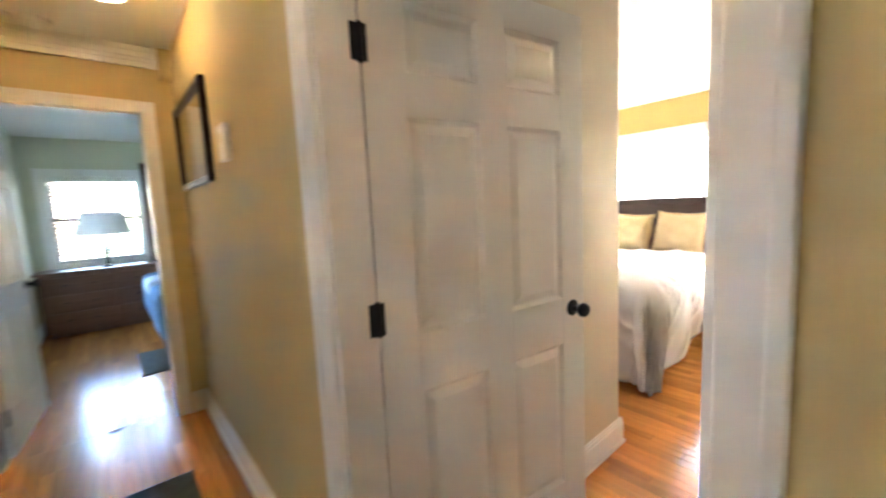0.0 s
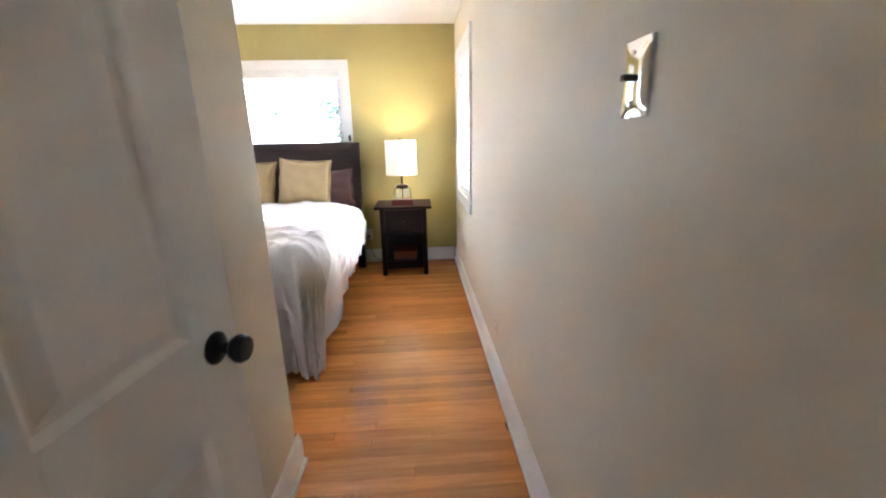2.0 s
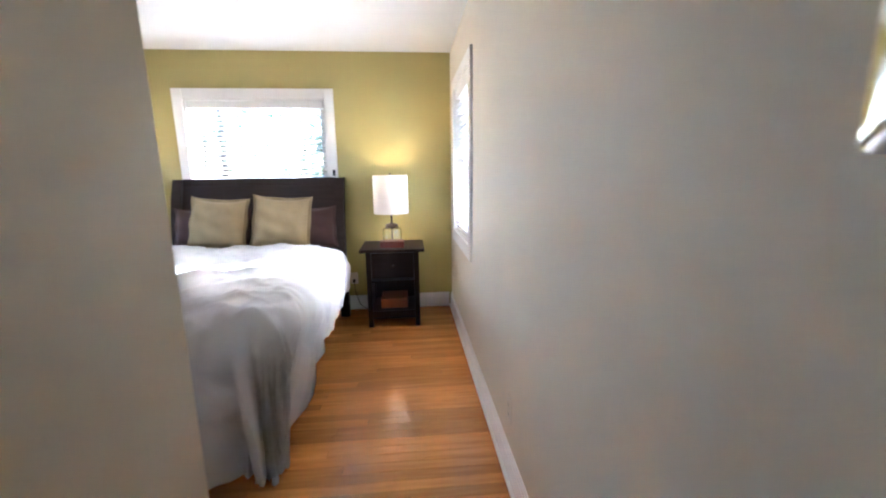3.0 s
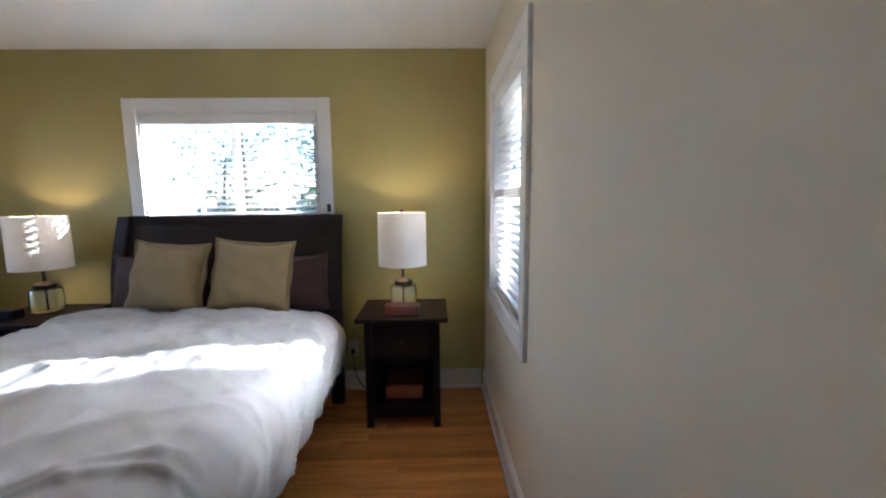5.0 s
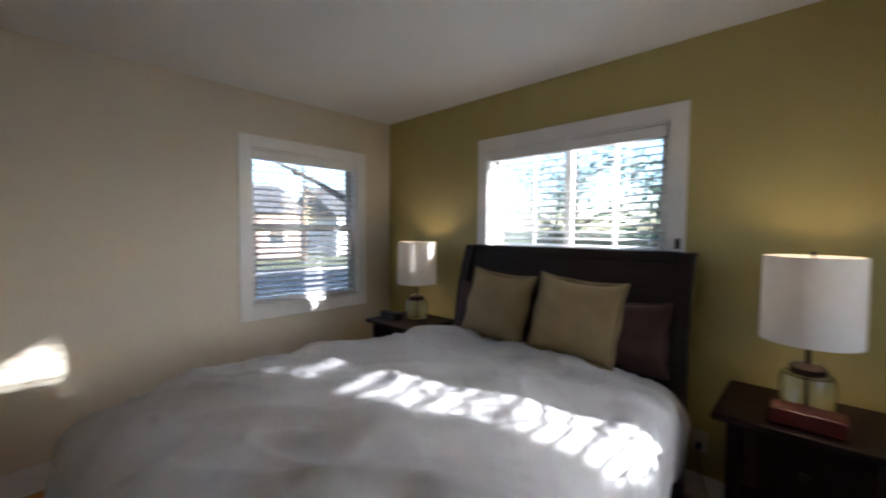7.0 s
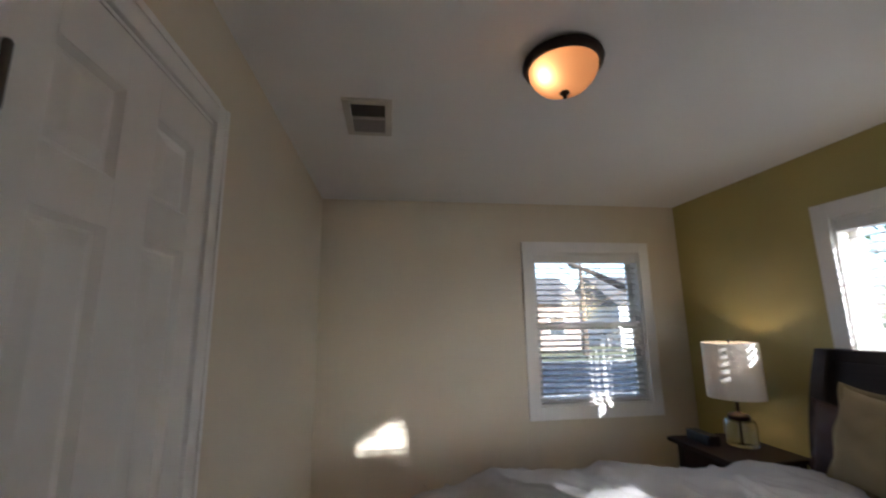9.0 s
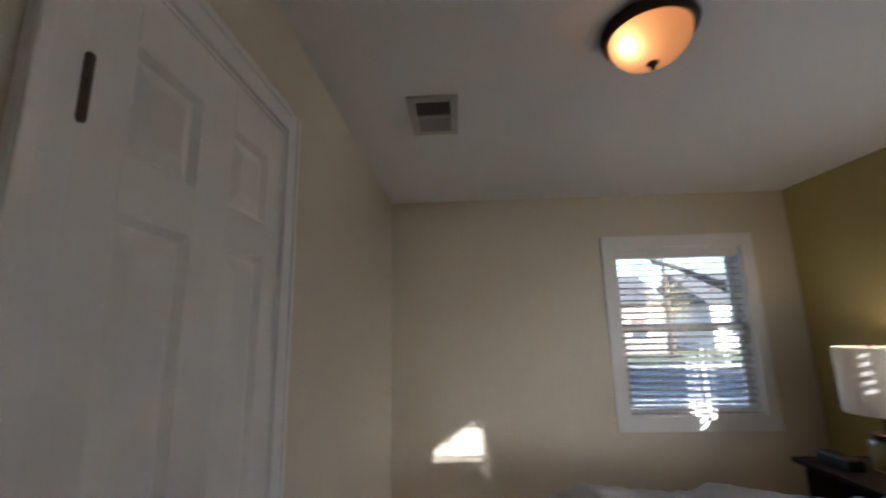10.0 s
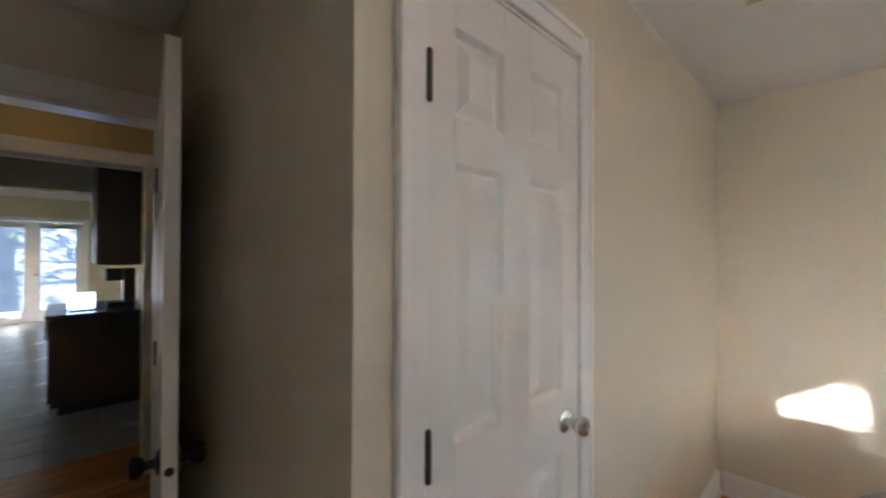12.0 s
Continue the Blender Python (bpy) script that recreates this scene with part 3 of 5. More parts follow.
    for k in range(n + 1):
        dd = -half + 2 * half * k / n
        crown = 0.003 * (1 - (dd / half) ** 2)
        ct, st = math.cos(radians(tilt)), math.sin(radians(tilt))
        d, z = dd * ct - crown * st, dd * st + crown * ct
        row = []
        for u in (i0 + 0.008, i1 - 0.008):
            for th in (0.0, 0.0026):
                p = (face + s * (-0.037 + d), u, z + th) if axis == "x" else (u, face + s * (-0.037 + d), z + th)
                row.append(bm.verts.new(p))
        if prev:
            bm.faces.new((prev[0], prev[2], row[2], row[0]))
            bm.faces.new((prev[1], row[1], row[3], prev[3]))
            bm.faces.new((prev[0], row[0], row[1], prev[1]))
            bm.faces.new((prev[2], prev[3], row[3], row[2]))
        else:
            bm.faces.new((row[0], row[1], row[3], row[2]))
        prev = row
    bm.faces.new((prev[0], prev[2], prev[3], prev[1]))
    bmesh.ops.recalc_face_normals(bm, faces=bm.faces[:])
    slat_mesh = mesh_of("slat", bm, M_BLIND, smooth=True)
    z = low + 0.018 + pitch * 0.8
    while z < z1 - 0.085:
        o = new("slat", slat_mesh)
        o.location = (0, 0, z)
        o.parent = bl
        z += pitch
    for f in (0.14, 0.5, 0.86) if (i1 - i0) > 1.0 else (0.16, 0.84):
        u = i0 + (i1 - i0) * f
        for d in (-0.064, -0.010):
            piece("cord", (u - 0.0012, u + 0.0012, d - 0.0008, d + 0.0008, low + 0.01, z1 - 0.07), M_CORD, bl)
    return w


window("window_south", "y", 0.0, 1, 4.06, 4.90, 0.85, 2.03, "white framed sash window behind a slatted blind", tilt=-9.0)
window("window_east", "x", 5.30, -1, 1.17, 2.405, 1.20, 2.03, "wide white framed window above the headboard", split=False, muntins=(0.48,), tilt=-16.0)
window("window_north", "y", 3.60, -1, 4.0, 4.92, 0.845, 2.03, "white framed sash window behind a slatted blind", tilt=-14.0)
window("window_back_room", "y", 7.0, -1, -0.24, 0.72, 0.83, 1.97, "bright white framed window of the back room")
# unseen side window, added to brighten the far end of the kitchen
window("window_kitchen_added", "y", -2.6, 1, -8.5, -7.85, 0.9, 2.0, "unseen white framed window added to light the far kitchen", split=False, blind=False)
window("window_back_room_side", "x", -0.45, 1, 4.9, 6.2, 0.83, 1.97, "white framed side window of the back room", blind=False)


# ---- the bed ----
def pillow(name, w, h, d, material, edge, label, group, flange=0.03, seed=0):
    """A stuffed cushion standing on its lower edge: y along its width, z up, x through it."""
    rnd = random.Random(seed)
    ob = thing(name, (0, 0, 0), label, "pillow", group)
    bm = bmesh.new()
    n = 26
    grid = {}
    ph = [rnd.uniform(0, 6.28) for _ in range(4)]
    for side in (-1, 1):
        for i in range(n + 1):
            for j in range(n + 1):
                u, v = 2 * i / n - 1, 2 * j / n - 1
                pinch = 1 - 0.045 * (1 - abs(u) ** 3) * abs(v) ** 4 - 0.045 * (1 - abs(v) ** 3) * abs(u) ** 4
                puff = (max(0, 1 - abs(u) ** 2.6) * max(0, 1 - abs(v) ** 2.6)) ** 0.55
                wr = 0.007 * math.sin(4 * u + 3 * v + ph[0]) + 0.004 * math.sin(9 * v - 4 * u + ph[1]) + 0.012 * noise.noise(Vector((u * 2.2, v * 2.2, ph[3])))
                x = side * (d / 2 * puff + 0.004) + wr * puff
                sag = -0.02 * (v > 0) * (1 - u * u) * v
                grid[side, i, j] = bm.verts.new((x, u * w / 2 * pinch, h / 2 + v * h / 2 * pinch + sag))
    for side in (-1, 1):
        for i in range(n):
            for j in range(n):
                f = [grid[side, i, j], grid[side, i + 1, j], grid[side, i + 1, j + 1], grid[side, i, j + 1]]
                bm.faces.new(f if side == 1 else f[::-1])
    rim = [(i, 0) for i in range(n)] + [(n, j) for j in range(n)] + [(i, n) for i in range(n, 0, -1)] + [(0, j) for j in range(n, 0, -1)]
    for k in range(len(rim)):
        a, b = rim[k], rim[(k + 1) % len(rim)]
        bm.faces.new((grid[-1, a[0], a[1]], grid[-1, b[0], b[1]], grid[1, b[0], b[1]], grid[1, a[0], a[1]]))
    bmesh.ops.recalc_face_normals(bm, faces=bm.faces[:])
    rimco = [(grid[1, *a].co + grid[-1, *a].co) / 2 for a in rim]
    part("cushion", bm, material, ob, smooth=True)
    if flange:
        bm = bmesh.new()
        mid = Vector((0, 0, h / 2))
        rings = []
        for t, th in ((0.0, 0.006), (1.0, 0.004)):
            up, dn = [], []
            for k, c in enumerate(rimco):
                o = c - mid
                q = c + o.normalized() * flange * t
                q.x += 0.010 * t * math.sin(k * 0.55 + ph[2])
                up.append(bm.verts.new(q + Vector((th, 0, 0))))
                dn.append(bm.verts.new(q - Vector((th, 0, 0))))
            rings.append((up, dn))
        m = len(rimco)
        for k in range(m):
            l = (k + 1) % m
            (u0, d0), (u1, d1) = rings
            bm.faces.new((u0[k], u0[l], u1[l], u1[k]))
            bm.faces.new((d0[l], d0[k], d1[k], d1[l]))
            bm.faces.new((u1[k], u1[l], d1[l], d1[k]))
        bmesh.ops.recalc_face_normals(bm, faces=bm.faces[:])
        part("flange", bm, edge, ob, smooth=True)
    return ob


BED_Y0, BED_Y1, BED_X0, BED_X1 = 1.06, 2.56, 3.02, 5.14
bed = thing("bed", (4.1, 1.8, 0), "dark brown wooden bed with a sleigh headboard", "bed")


def world_part(name, bm, material, parent, label="", smooth=False):
    """A mesh in world coordinates hung under a placed parent."""
    ob = part(name, bm, material, parent, label, smooth)
    ob.matrix_parent_inverse = Matrix.Translation(parent.location).inverted()
    return ob


def sleigh(z):
    """How far the headboard's face stands from the wall side at a height."""
    t = max(0.0, (z - 0.55) / 0.77)
    return 5.085 + 0.145 * t ** 2.2


bm = bmesh.new()
zs = [0.30 + (1.30 - 0.30) * k / 18 for k in range(19)]
for y0, y1, th, out in ((1.10, 2.46, 0.030, 0.012),):
    prev = None
    for z in zs:
        x = sleigh(z) + out
        row = [bm.verts.new((x, y0, z)), bm.verts.new((x, y1, z)), bm.verts.new((x + th, y1, z)), bm.verts.new((x + th, y0, z))]
        if prev:
            for i in range(4):
                j = (i + 1) % 4
                bm.faces.new((prev[i], prev[j], row[j], row[i]))
        prev = row
bmesh.ops.recalc_face_normals(bm, faces=bm.faces[:])
world_part("headboard_panel", bm, M_BEDWOOD, bed)
for y0, y1 in ((1.015, 1.10), (2.46, 2.545)):
    bm = bmesh.new()
    prev = None
    for z in [0.0, 0.15] + zs + [1.318]:
        x = sleigh(z) - 0.022
        row = [bm.verts.new((x, y0, z)), bm.verts.new((x, y1, z)), bm.verts.new((x + 0.06, y1, z)), bm.verts.new((x + 0.06, y0, z))]
        if prev:
            for i in range(4):
                j = (i + 1) % 4
                bm.faces.new((prev[i], prev[j], row[j], row[i]))
        else:
            bm.faces.new(row[::-1])
        prev = row
    bm.faces.new(prev)
    bmesh.ops.recalc_face_normals(bm, faces=bm.faces[:])
    bmesh.ops.bevel(bm, geom=[e for e in bm.edges if abs(e.verts[0].co.z - e.verts[1].co.z) > 0.01], offset=0.006, segments=2, affect="EDGES")
    world_part("headboard_post", bm, M_BEDWOOD, bed)
bm = bmesh.new()
xr = sleigh(1.29)
box(bm, xr - 0.004, xr + 0.062, 1.10, 2.46, 1.255, 1.322, 0.008)
box(bm, xr - 0.002, xr + 0.045, 1.10, 2.46, 1.195, 1.207, 0.003)
world_part("top_rail", bm, M_BEDWOOD, bed)
for y0, y1 in ((1.06, 1.09), (2.53, 2.56)):
    bm = bmesh.new()
    box(bm, 3.12, 5.07, y0, y1, 0.17, 0.36, 0.006)
    world_part("side_rail", bm, M_BEDWOOD, bed)
bm = bmesh.new()
box(bm, 3.10, 3.145, 1.10, 2.54, 0.10, 0.40, 0.006)
world_part("foot_rail", bm, M_BEDWOOD, bed)
for y0 in (1.06, 2.49):
    bm = bmesh.new()
    box(bm, 3.09, 3.16, y0, y0 + 0.07, 0.0, 0.42, 0.006)
    world_part("leg", bm, M_BEDWOOD, bed)

bm = bmesh.new()
box(bm, 3.10, 5.06, 1.09, 2.53, 0.36, 0.66, 0.05)
tagged(part("mattress", bm, M_SHEET, smooth=False), "white cloth mattress on the wooden bed", "mattress")

# duvet: a sheet laid over the mattress, hanging at the sides and the foot
def duvet():
    nx, ny = 210, 210
    r = 0.16
    x_head, x_edge = 5.055, 3.12
    y_mid = 1.785
    hang_foot = 0.77
    bm = bmesh.new()
    grid = []
    for i in range(nx + 1):
        a = (x_head - x_edge + hang_foot) * i / nx
        row = []
        f = min(1.0, a / (x_head - x_edge))
        hang_side = 0.47 + 0.27 * f ** 4.5 + 0.02 * math.sin(a * 9.0)
        swell = min(1.0, a / 0.9) ** 0.7
        near_half, far_half = 0.635 + 0.055 * swell - 0.05 * f ** 4, 0.635 + 0.115 * swell
        for j in range(ny + 1):
            b = -(near_half + hang_side) + (near_half + far_half + 2 * hang_side) * j / ny
            y_half = near_half if b < 0 else far_half
            oa = max(0.0, a - (x_head - x_edge) + 0.0)
            ob_ = max(0.0, abs(b) - y_half)
            sg = -1.0 if b < 0 else 1.0
            x = x_head - min(a, x_head - x_edge)
            y = y_mid + max(-y_half, min(y_half, b))
            # soft swells of the filling, and long creases that cross it
            p = Vector((a * 1.3, b * 1.3, 0.3))
            top = 0.750 + 0.036 * noise.noise(p * 1.2) + 0.040 * noise.noise(p * 2.3 + Vector((3, 7, 1))) + 0.010 * noise.noise(p * 5.5)
            top += 0.045 * math.exp(-((x - 3.95) / 0.55) ** 2 - ((y - 1.35) / 0.42) ** 2)
            top += 0.025 * math.exp(-((x - 3.45) / 0.55) ** 2 - ((y - 2.05) / 0.60) ** 2)
            top += 0.048 / (1.0 + math.exp(-(y - 1.85) / 0.22)) * min(1.0, max(0.0, (4.85 - x) / 0.5))
            top += 0.022 * math.sin(2.2 * x + 1.6 * y) * math.exp(-((x - 3.6) / 0.8) ** 2)
            q = Vector((0.75 * x + 0.66 * y, 0.66 * x - 0.75 * y, 0.0))
            ridge = 1 - abs(noise.noise(Vector((q.x * 3.6, q.y * 1.0, 3.3))))
            calm = 1.0 - 0.65 * math.exp(-((x - 4.0) / 0.35) ** 2 - ((y - 1.1) / 0.35) ** 2)
            top += calm * (0.034 * ridge ** 6 + 0.016 * (1 - abs(noise.noise(Vector((q.x * 8.0, q.y * 2.0, 8.1))))) ** 6) - 0.012
            crease = (1 - abs(noise.noise(Vector((a * 5.5 + b * 4.0, a * 1.0 - b * 1.2, 6.4))))) ** 7
            top += calm * (0.009 * crease + 0.005 * (1 - abs(noise.noise(Vector((a * 4.0 - b * 9.0, a * 3.0 + b * 1.5, 1.7))))) ** 5) - 0.004
            warp = Vector((x * 2.6 + 0.5 * noise.noise(p * 3.0), y * 4.4 + 0.6 * noise.noise(p * 2.2), 4.7))
            top += calm * 0.014 * ((1 - abs(noise.noise(warp))) ** 4 - 0.4) + 0.003 * noise.noise(warp * 2.9)
            edge_soft = 0.05 * (max(0.0, min(abs(b), y_half) - 0.40) / 0.35) ** 2
            top -= edge_soft * 0.8
            head_soft = 0.05 * max(0.0, (x - 4.75) / 0.33) ** 2
            top -= head_soft
            o = math.hypot(oa, ob_)
            if o > 0:
                dx, dy = oa / o, ob_ / o
                if o < r * math.pi / 2:
                    out, down = r * math.sin(o / r), r * (1 - math.cos(o / r))
                else:
                    rest = o - r * math.pi / 2
                    out, down = r - (0.10 * dy + 0.02 * dx) * rest, r + rest * 0.985
                along = (y - y_mid) * dx + (a if dy > 0.5 else 0) * dy + math.atan2(dy, dx) * 0.35
                grow = min(1.0, max(0.0, (down - 0.01) / 0.24))
                deep = min(1.0, max(0.0, (down - 0.02) / 0.40)) ** 0.8
                ph = along * 13.5 + 3.0 * noise.noise(Vector((along * 2.1, 4.4, 0.6))) + 0.9 * noise.noise(Vector((along * 3.0, down * 2.0, 2.2)))
                size = 0.75 + 0.9 * noise.noise(Vector((along * 3.3, down * 0.8, 9.2)))
                fold = deep * max(0.3, size) * (0.100 * abs(math.sin(ph)) - 0.05 + 0.014 * math.sin(ph * 2.6 + 1.0)) + grow * 0.03 * noise.noise(Vector((along * 2.2, down * 1.4, 5.1)))
                out += max(-0.06, fold * (1.35 - 0.75 * dy) + 0.035 * dx) + grow * 0.024 * crease
                x -= out * dx
                y += sg * out * dy
                z = top - down
                z = max(z, 0.035 + 0.01 * noise.noise(Vector((along * 5, 1.0, 2.0))))
            else:
                z = top
            row.append(bm.verts.new((x, y, z)))
        grid.append(row)
    for i in range(nx):
        for j in range(ny):
            bm.faces.new((grid[i][j], grid[i][j + 1], grid[i + 1][j + 1], grid[i + 1][j]))
    bmesh.ops.recalc_face_normals(bm, faces=bm.faces[:])
    ob = part("duvet", bm, M_DUVET, smooth=True)
    md = ob.modifiers.new("thickness", "SOLIDIFY")
    md.thickness, md.offset = 0.022, -1
    return tagged(ob, "rumpled white cotton duvet draped over the bed", "duvet")


duvet()

sham = pillow("square_pillow", 0.465, 0.43, 0.19, M_TAN, M_TANEDGE, "tan linen square pillow with a flanged edge", "tan pillows", flange=0.026, seed=3)
sham.matrix_world = pose(4.885, 1.545, 0.745, 3.5, 17, 2)
copy_thing(sham, pose(4.905, 2.090, 0.735, 3, 16, -4))
dark = pillow("sleeping_pillow", 0.62, 0.36, 0.15, M_BROWN, M_BROWN, "shiny brown pillow leaning on the headboard", "brown pillows", flange=0.02, seed=8)
dark.matrix_world = pose(5.0, 1.396, 0.70, -2, 12, 0)
copy_thing(dark, pose(5.0, 2.169, 0.70, 2, 12, 0))


# ---- nightstands and lamps ----
def nightstand():
    t = thing("nightstand", (0, 0, 0), "dark espresso wooden nightstand with one drawer and an open shelf", "nightstand", "nightstands")
    w, d, h = 0.46, 0.45, 0.71
    box_part("top", (-d / 2 - 0.035, d / 2, -w / 2 - 0.05, w / 2 + 0.05, h - 0.028, h), M_ESPRESSO, t, 0.006)
    for sx in (-1, 1):
        for sy in (-1, 1):
            x, y = sx * (d / 2 - 0.022), sy * (w / 2 - 0.022)
            box_part("leg", (x - 0.022, x + 0.022, y - 0.022, y + 0.022, 0, h - 0.028), M_ESPRESSO, t, 0.003)
    for sy in (-1, 1):
        y = sy * (w / 2 - 0.02)
        box_part("side_panel", (-d / 2 + 0.044, d / 2 - 0.044, y - 0.008, y + 0.008, 0.10, h - 0.028), M_ESPRESSO, t)
    box_part("back_panel", (d / 2 - 0.03, d / 2 - 0.02, -w / 2 + 0.044, w / 2 - 0.044, 0.10, h - 0.028), M_ESPRESSO, t)
    box_part("shelf", (-d / 2 + 0.01, d / 2 - 0.03, -w / 2 + 0.03, w / 2 - 0.03, 0.405, 0.425), M_ESPRESSO, t)
    box_part("shelf", (-d / 2 + 0.01, d / 2 - 0.03, -w / 2 + 0.03, w / 2 - 0.03, 0.125, 0.145), M_ESPRESSO, t)
    box_part("apron", (-d / 2 + 0.006, -d / 2 + 0.026, -w / 2 + 0.044, w / 2 - 0.044, 0.07, 0.125), M_ESPRESSO, t, 0.002)
    dr = box_part("drawer", (-d / 2 + 0.004, -d / 2 + 0.024, -w / 2 + 0.047, w / 2 - 0.047, 0.445, 0.672), M_ESPRESSO, t, 0.004)
    lathe_part("drawer_knob", [(0.0, 0.0), (0.007, 0.0), (0.006, -0.012), (0.014, -0.018), (0.014, -0.024), (0.0, -0.028)], M_BRONZE, dr, (-d / 2 + 0.004, 0, 0.56), axis="x", steps=16)
    return t


ns = nightstand()
ns.matrix_world = pose(4.985, 0.575, 0)
ns2 = copy_thing(ns, pose(4.99, 2.92, 0))
box_part_ob = box_part("storage_box", (-0.13, 0.13, -0.12, 0.12, 0, 0.09), M_ORANGE, None, 0.01)
box_part_ob.location = (4.97, 0.575, 0.145)
tagged(box_part_ob, "low orange cloth box on the nightstand shelf", "box")


def table_lamp():
    t = thing("table_lamp", (0, 0, 0), "table lamp with a white drum shade and clear glass base, lit", "lamp", "bedside lamps")
    # glass body, hollow
    r = 0.088
    lathe_part("glass_base", [(0.0, 0.0), (r - 0.006, 0.0), (r, 0.008), (r, 0.130), (r - 0.010, 0.150), (0.035, 0.158), (0.035, 0.152), (r - 0.016, 0.145), (r - 0.007, 0.128), (r - 0.007, 0.016), (0.0, 0.012)], M_JAR, t, steps=40, label="clear glass jar")
    lathe_part("inner_rod", [(0.0, 0.013), (0.006, 0.013), (0.006, 0.165), (0.0, 0.165)], M_BRONZE, t, steps=12)
    lathe_part("cap", [(0.0, 0.153), (0.058, 0.153), (0.060, 0.158), (0.060, 0.178), (0.050, 0.186), (0.018, 0.192), (0.010, 0.200), (0.0, 0.200)], M_BRONZE, t, steps=32, label="dark bronze cap")
    lathe_part("stem", [(0.0, 0.200), (0.009, 0.200), (0.009, 0.335), (0.014, 0.340), (0.014, 0.385), (0.0, 0.385)], M_BRONZE, t, steps=16)
    R0, R1, s0, s1 = 0.158, 0.155, 0.283, 0.622
    lathe_part("shade", [(R0, s0), (R1, s1), (R1 - 0.003, s1), (R0 - 0.003, s0), (R0, s0)], M_SHADE, t, steps=56, label="white linen drum shade")
    bm = bmesh.new()
    for k in range(3):
        a = 2 * math.pi * k / 3
        q = Vector((math.cos(a), math.sin(a), 0))
        n = Vector((-q.y, q.x, 0)) * 0.0015
        z = s1 - 0.012
        vs = [bm.verts.new(p) for p in (n + Vector((0, 0, z)), q * (R1 - 0.003) + n + Vector((0, 0, z)), q * (R1 - 0.003) - n + Vector((0, 0, z)), -n + Vector((0, 0, z)))]
        up = [bm.verts.new(v.co + Vector((0, 0, 0.003))) for v in vs]
        bm.faces.new(vs[::-1]), bm.faces.new(up)
        for i in range(4):
            j = (i + 1) % 4
            bm.faces.new((vs[i], vs[j], up[j], up[i]))
    part("spider", bm, M_BRONZE, t)
    lathe_part("finial", [(0.0, s1 - 0.012), (0.004, s1 - 0.012), (0.004, s1 + 0.004), (0.011, s1 + 0.008), (0.011, s1 + 0.016), (0.0, s1 + 0.020)], M_BRONZE, t, steps=16)
    lathe_part("bulb", [(0.0, 0.385), (0.012, 0.385), (0.013, 0.40), (0.022, 0.42), (0.026, 0.445), (0.020, 0.468), (0.0, 0.478)], M_BULB, t, steps=20)
    return t


M_BULB = glass("bulb_glass", (1.0, 0.95, 0.85), 0.3, 1.1)
lamp_right = table_lamp()
lamp_right.matrix_world = pose(5.01, 0.58, 0.711)
copy_thing(lamp_right, pose(5.05, 2.935, 0.711))

red = box_part("keepsake_box", (-0.055, 0.055, -0.105, 0.105, 0, 0.058), M_RED, None, 0.004)
red.location = (4.845, 0.575, 0.711)
tagged(red, "small dark red lacquered box on the nightstand", "box")
clock = thing("alarm_clock", (4.86, 3.03, 0.711), "small black alarm clock on the nightstand", "clock")
box_part("case", (-0.04, 0.04, -0.10, 0.10, 0, 0.062), M_BLACK, clock, 0.008)
box_part("display", (-0.0415, -0.04, -0.085, 0.085, 0.012, 0.052), M_SLOT, clock)

def flex(name, points, radius, material, parent):
    """A flexible cord through points, rounded at its bends."""
    cu_ = bpy.data.curves.new(name, "CURVE")
    cu_.dimensions, cu_.bevel_depth, cu_.bevel_resolution = "3D", radius, 2
    sp = cu_.splines.new("NURBS")
    sp.points.add(len(points) - 1)
    for pt, co in zip(sp.points, points):
        pt.co = (*co, 1)
    sp.use_endpoint_u, sp.order_u = True, 3
    cu_.materials.append(material)
    ob = new(name, cu_)
    ob.parent = parent
    return ob


cord = thing("power_cord", (5.29, 0.95, 0.0), "dark lamp cord hanging from a wall plug", "cord")
box_part("plug", (-0.035, 0.0, 0.022, 0.048, 0.285, 0.315), M_BLACK, cord, 0.004)
flex("flex", ((-0.03, 0.035, 0.30), (-0.055, 0.03, 0.29), (-0.06, 0.02, 0.18), (-0.05, -0.02, 0.05), (-0.06, -0.10, 0.006), (-0.05, -0.20, 0.006)), 0.003, M_BLACK, cord)
cleat = thing("cord_cleat", (5.28, 1.115, 1.335), "small dark cord holder on the window casing", "cleat")
box_part("plate", (-0.010, 0.0, -0.012, 0.012, 0.0, 0.055), M_BLACK, cleat, 0.002)
box_part("hook", (-0.022, -0.010, -0.006, 0.006, 0.008, 0.046), M_BLACK, cleat, 0.002)

# ---- ceiling fixtures ----
fix = thing("ceiling_light", (3.482, 1.80, H), "flush ceiling light with amber glass bowl and bronze ring, lit", "light")
lathe_part("pan", [(0.0000, 0.0000), (0.1230, 0.0000), (0.1394, -0.0103), (0.1443, -0.0258), (0.1394, -0.0413), (0.1296, -0.0482), (0.1230, -0.0430), (0.0000, -0.0387)], M_BRONZE, fix, steps=56, label="dark bronze ring")
lathe_part("bowl", [(0.1230, -0.0430), (0.1214, -0.0619), (0.1082, -0.0903), (0.0861, -0.1135), (0.0533, -0.1307), (0.0, -0.1393)], M_AMBER, fix, steps=56, label="frosted amber glass bowl", caps=False)
lathe_part("finial", [(0.0000, -0.1350), (0.0164, -0.1359), (0.0180, -0.1410), (0.0098, -0.1479), (0.0066, -0.1531), (0.0082, -0.1582), (0.0000, -0.1634)], M_BRONZE, fix, steps=24)

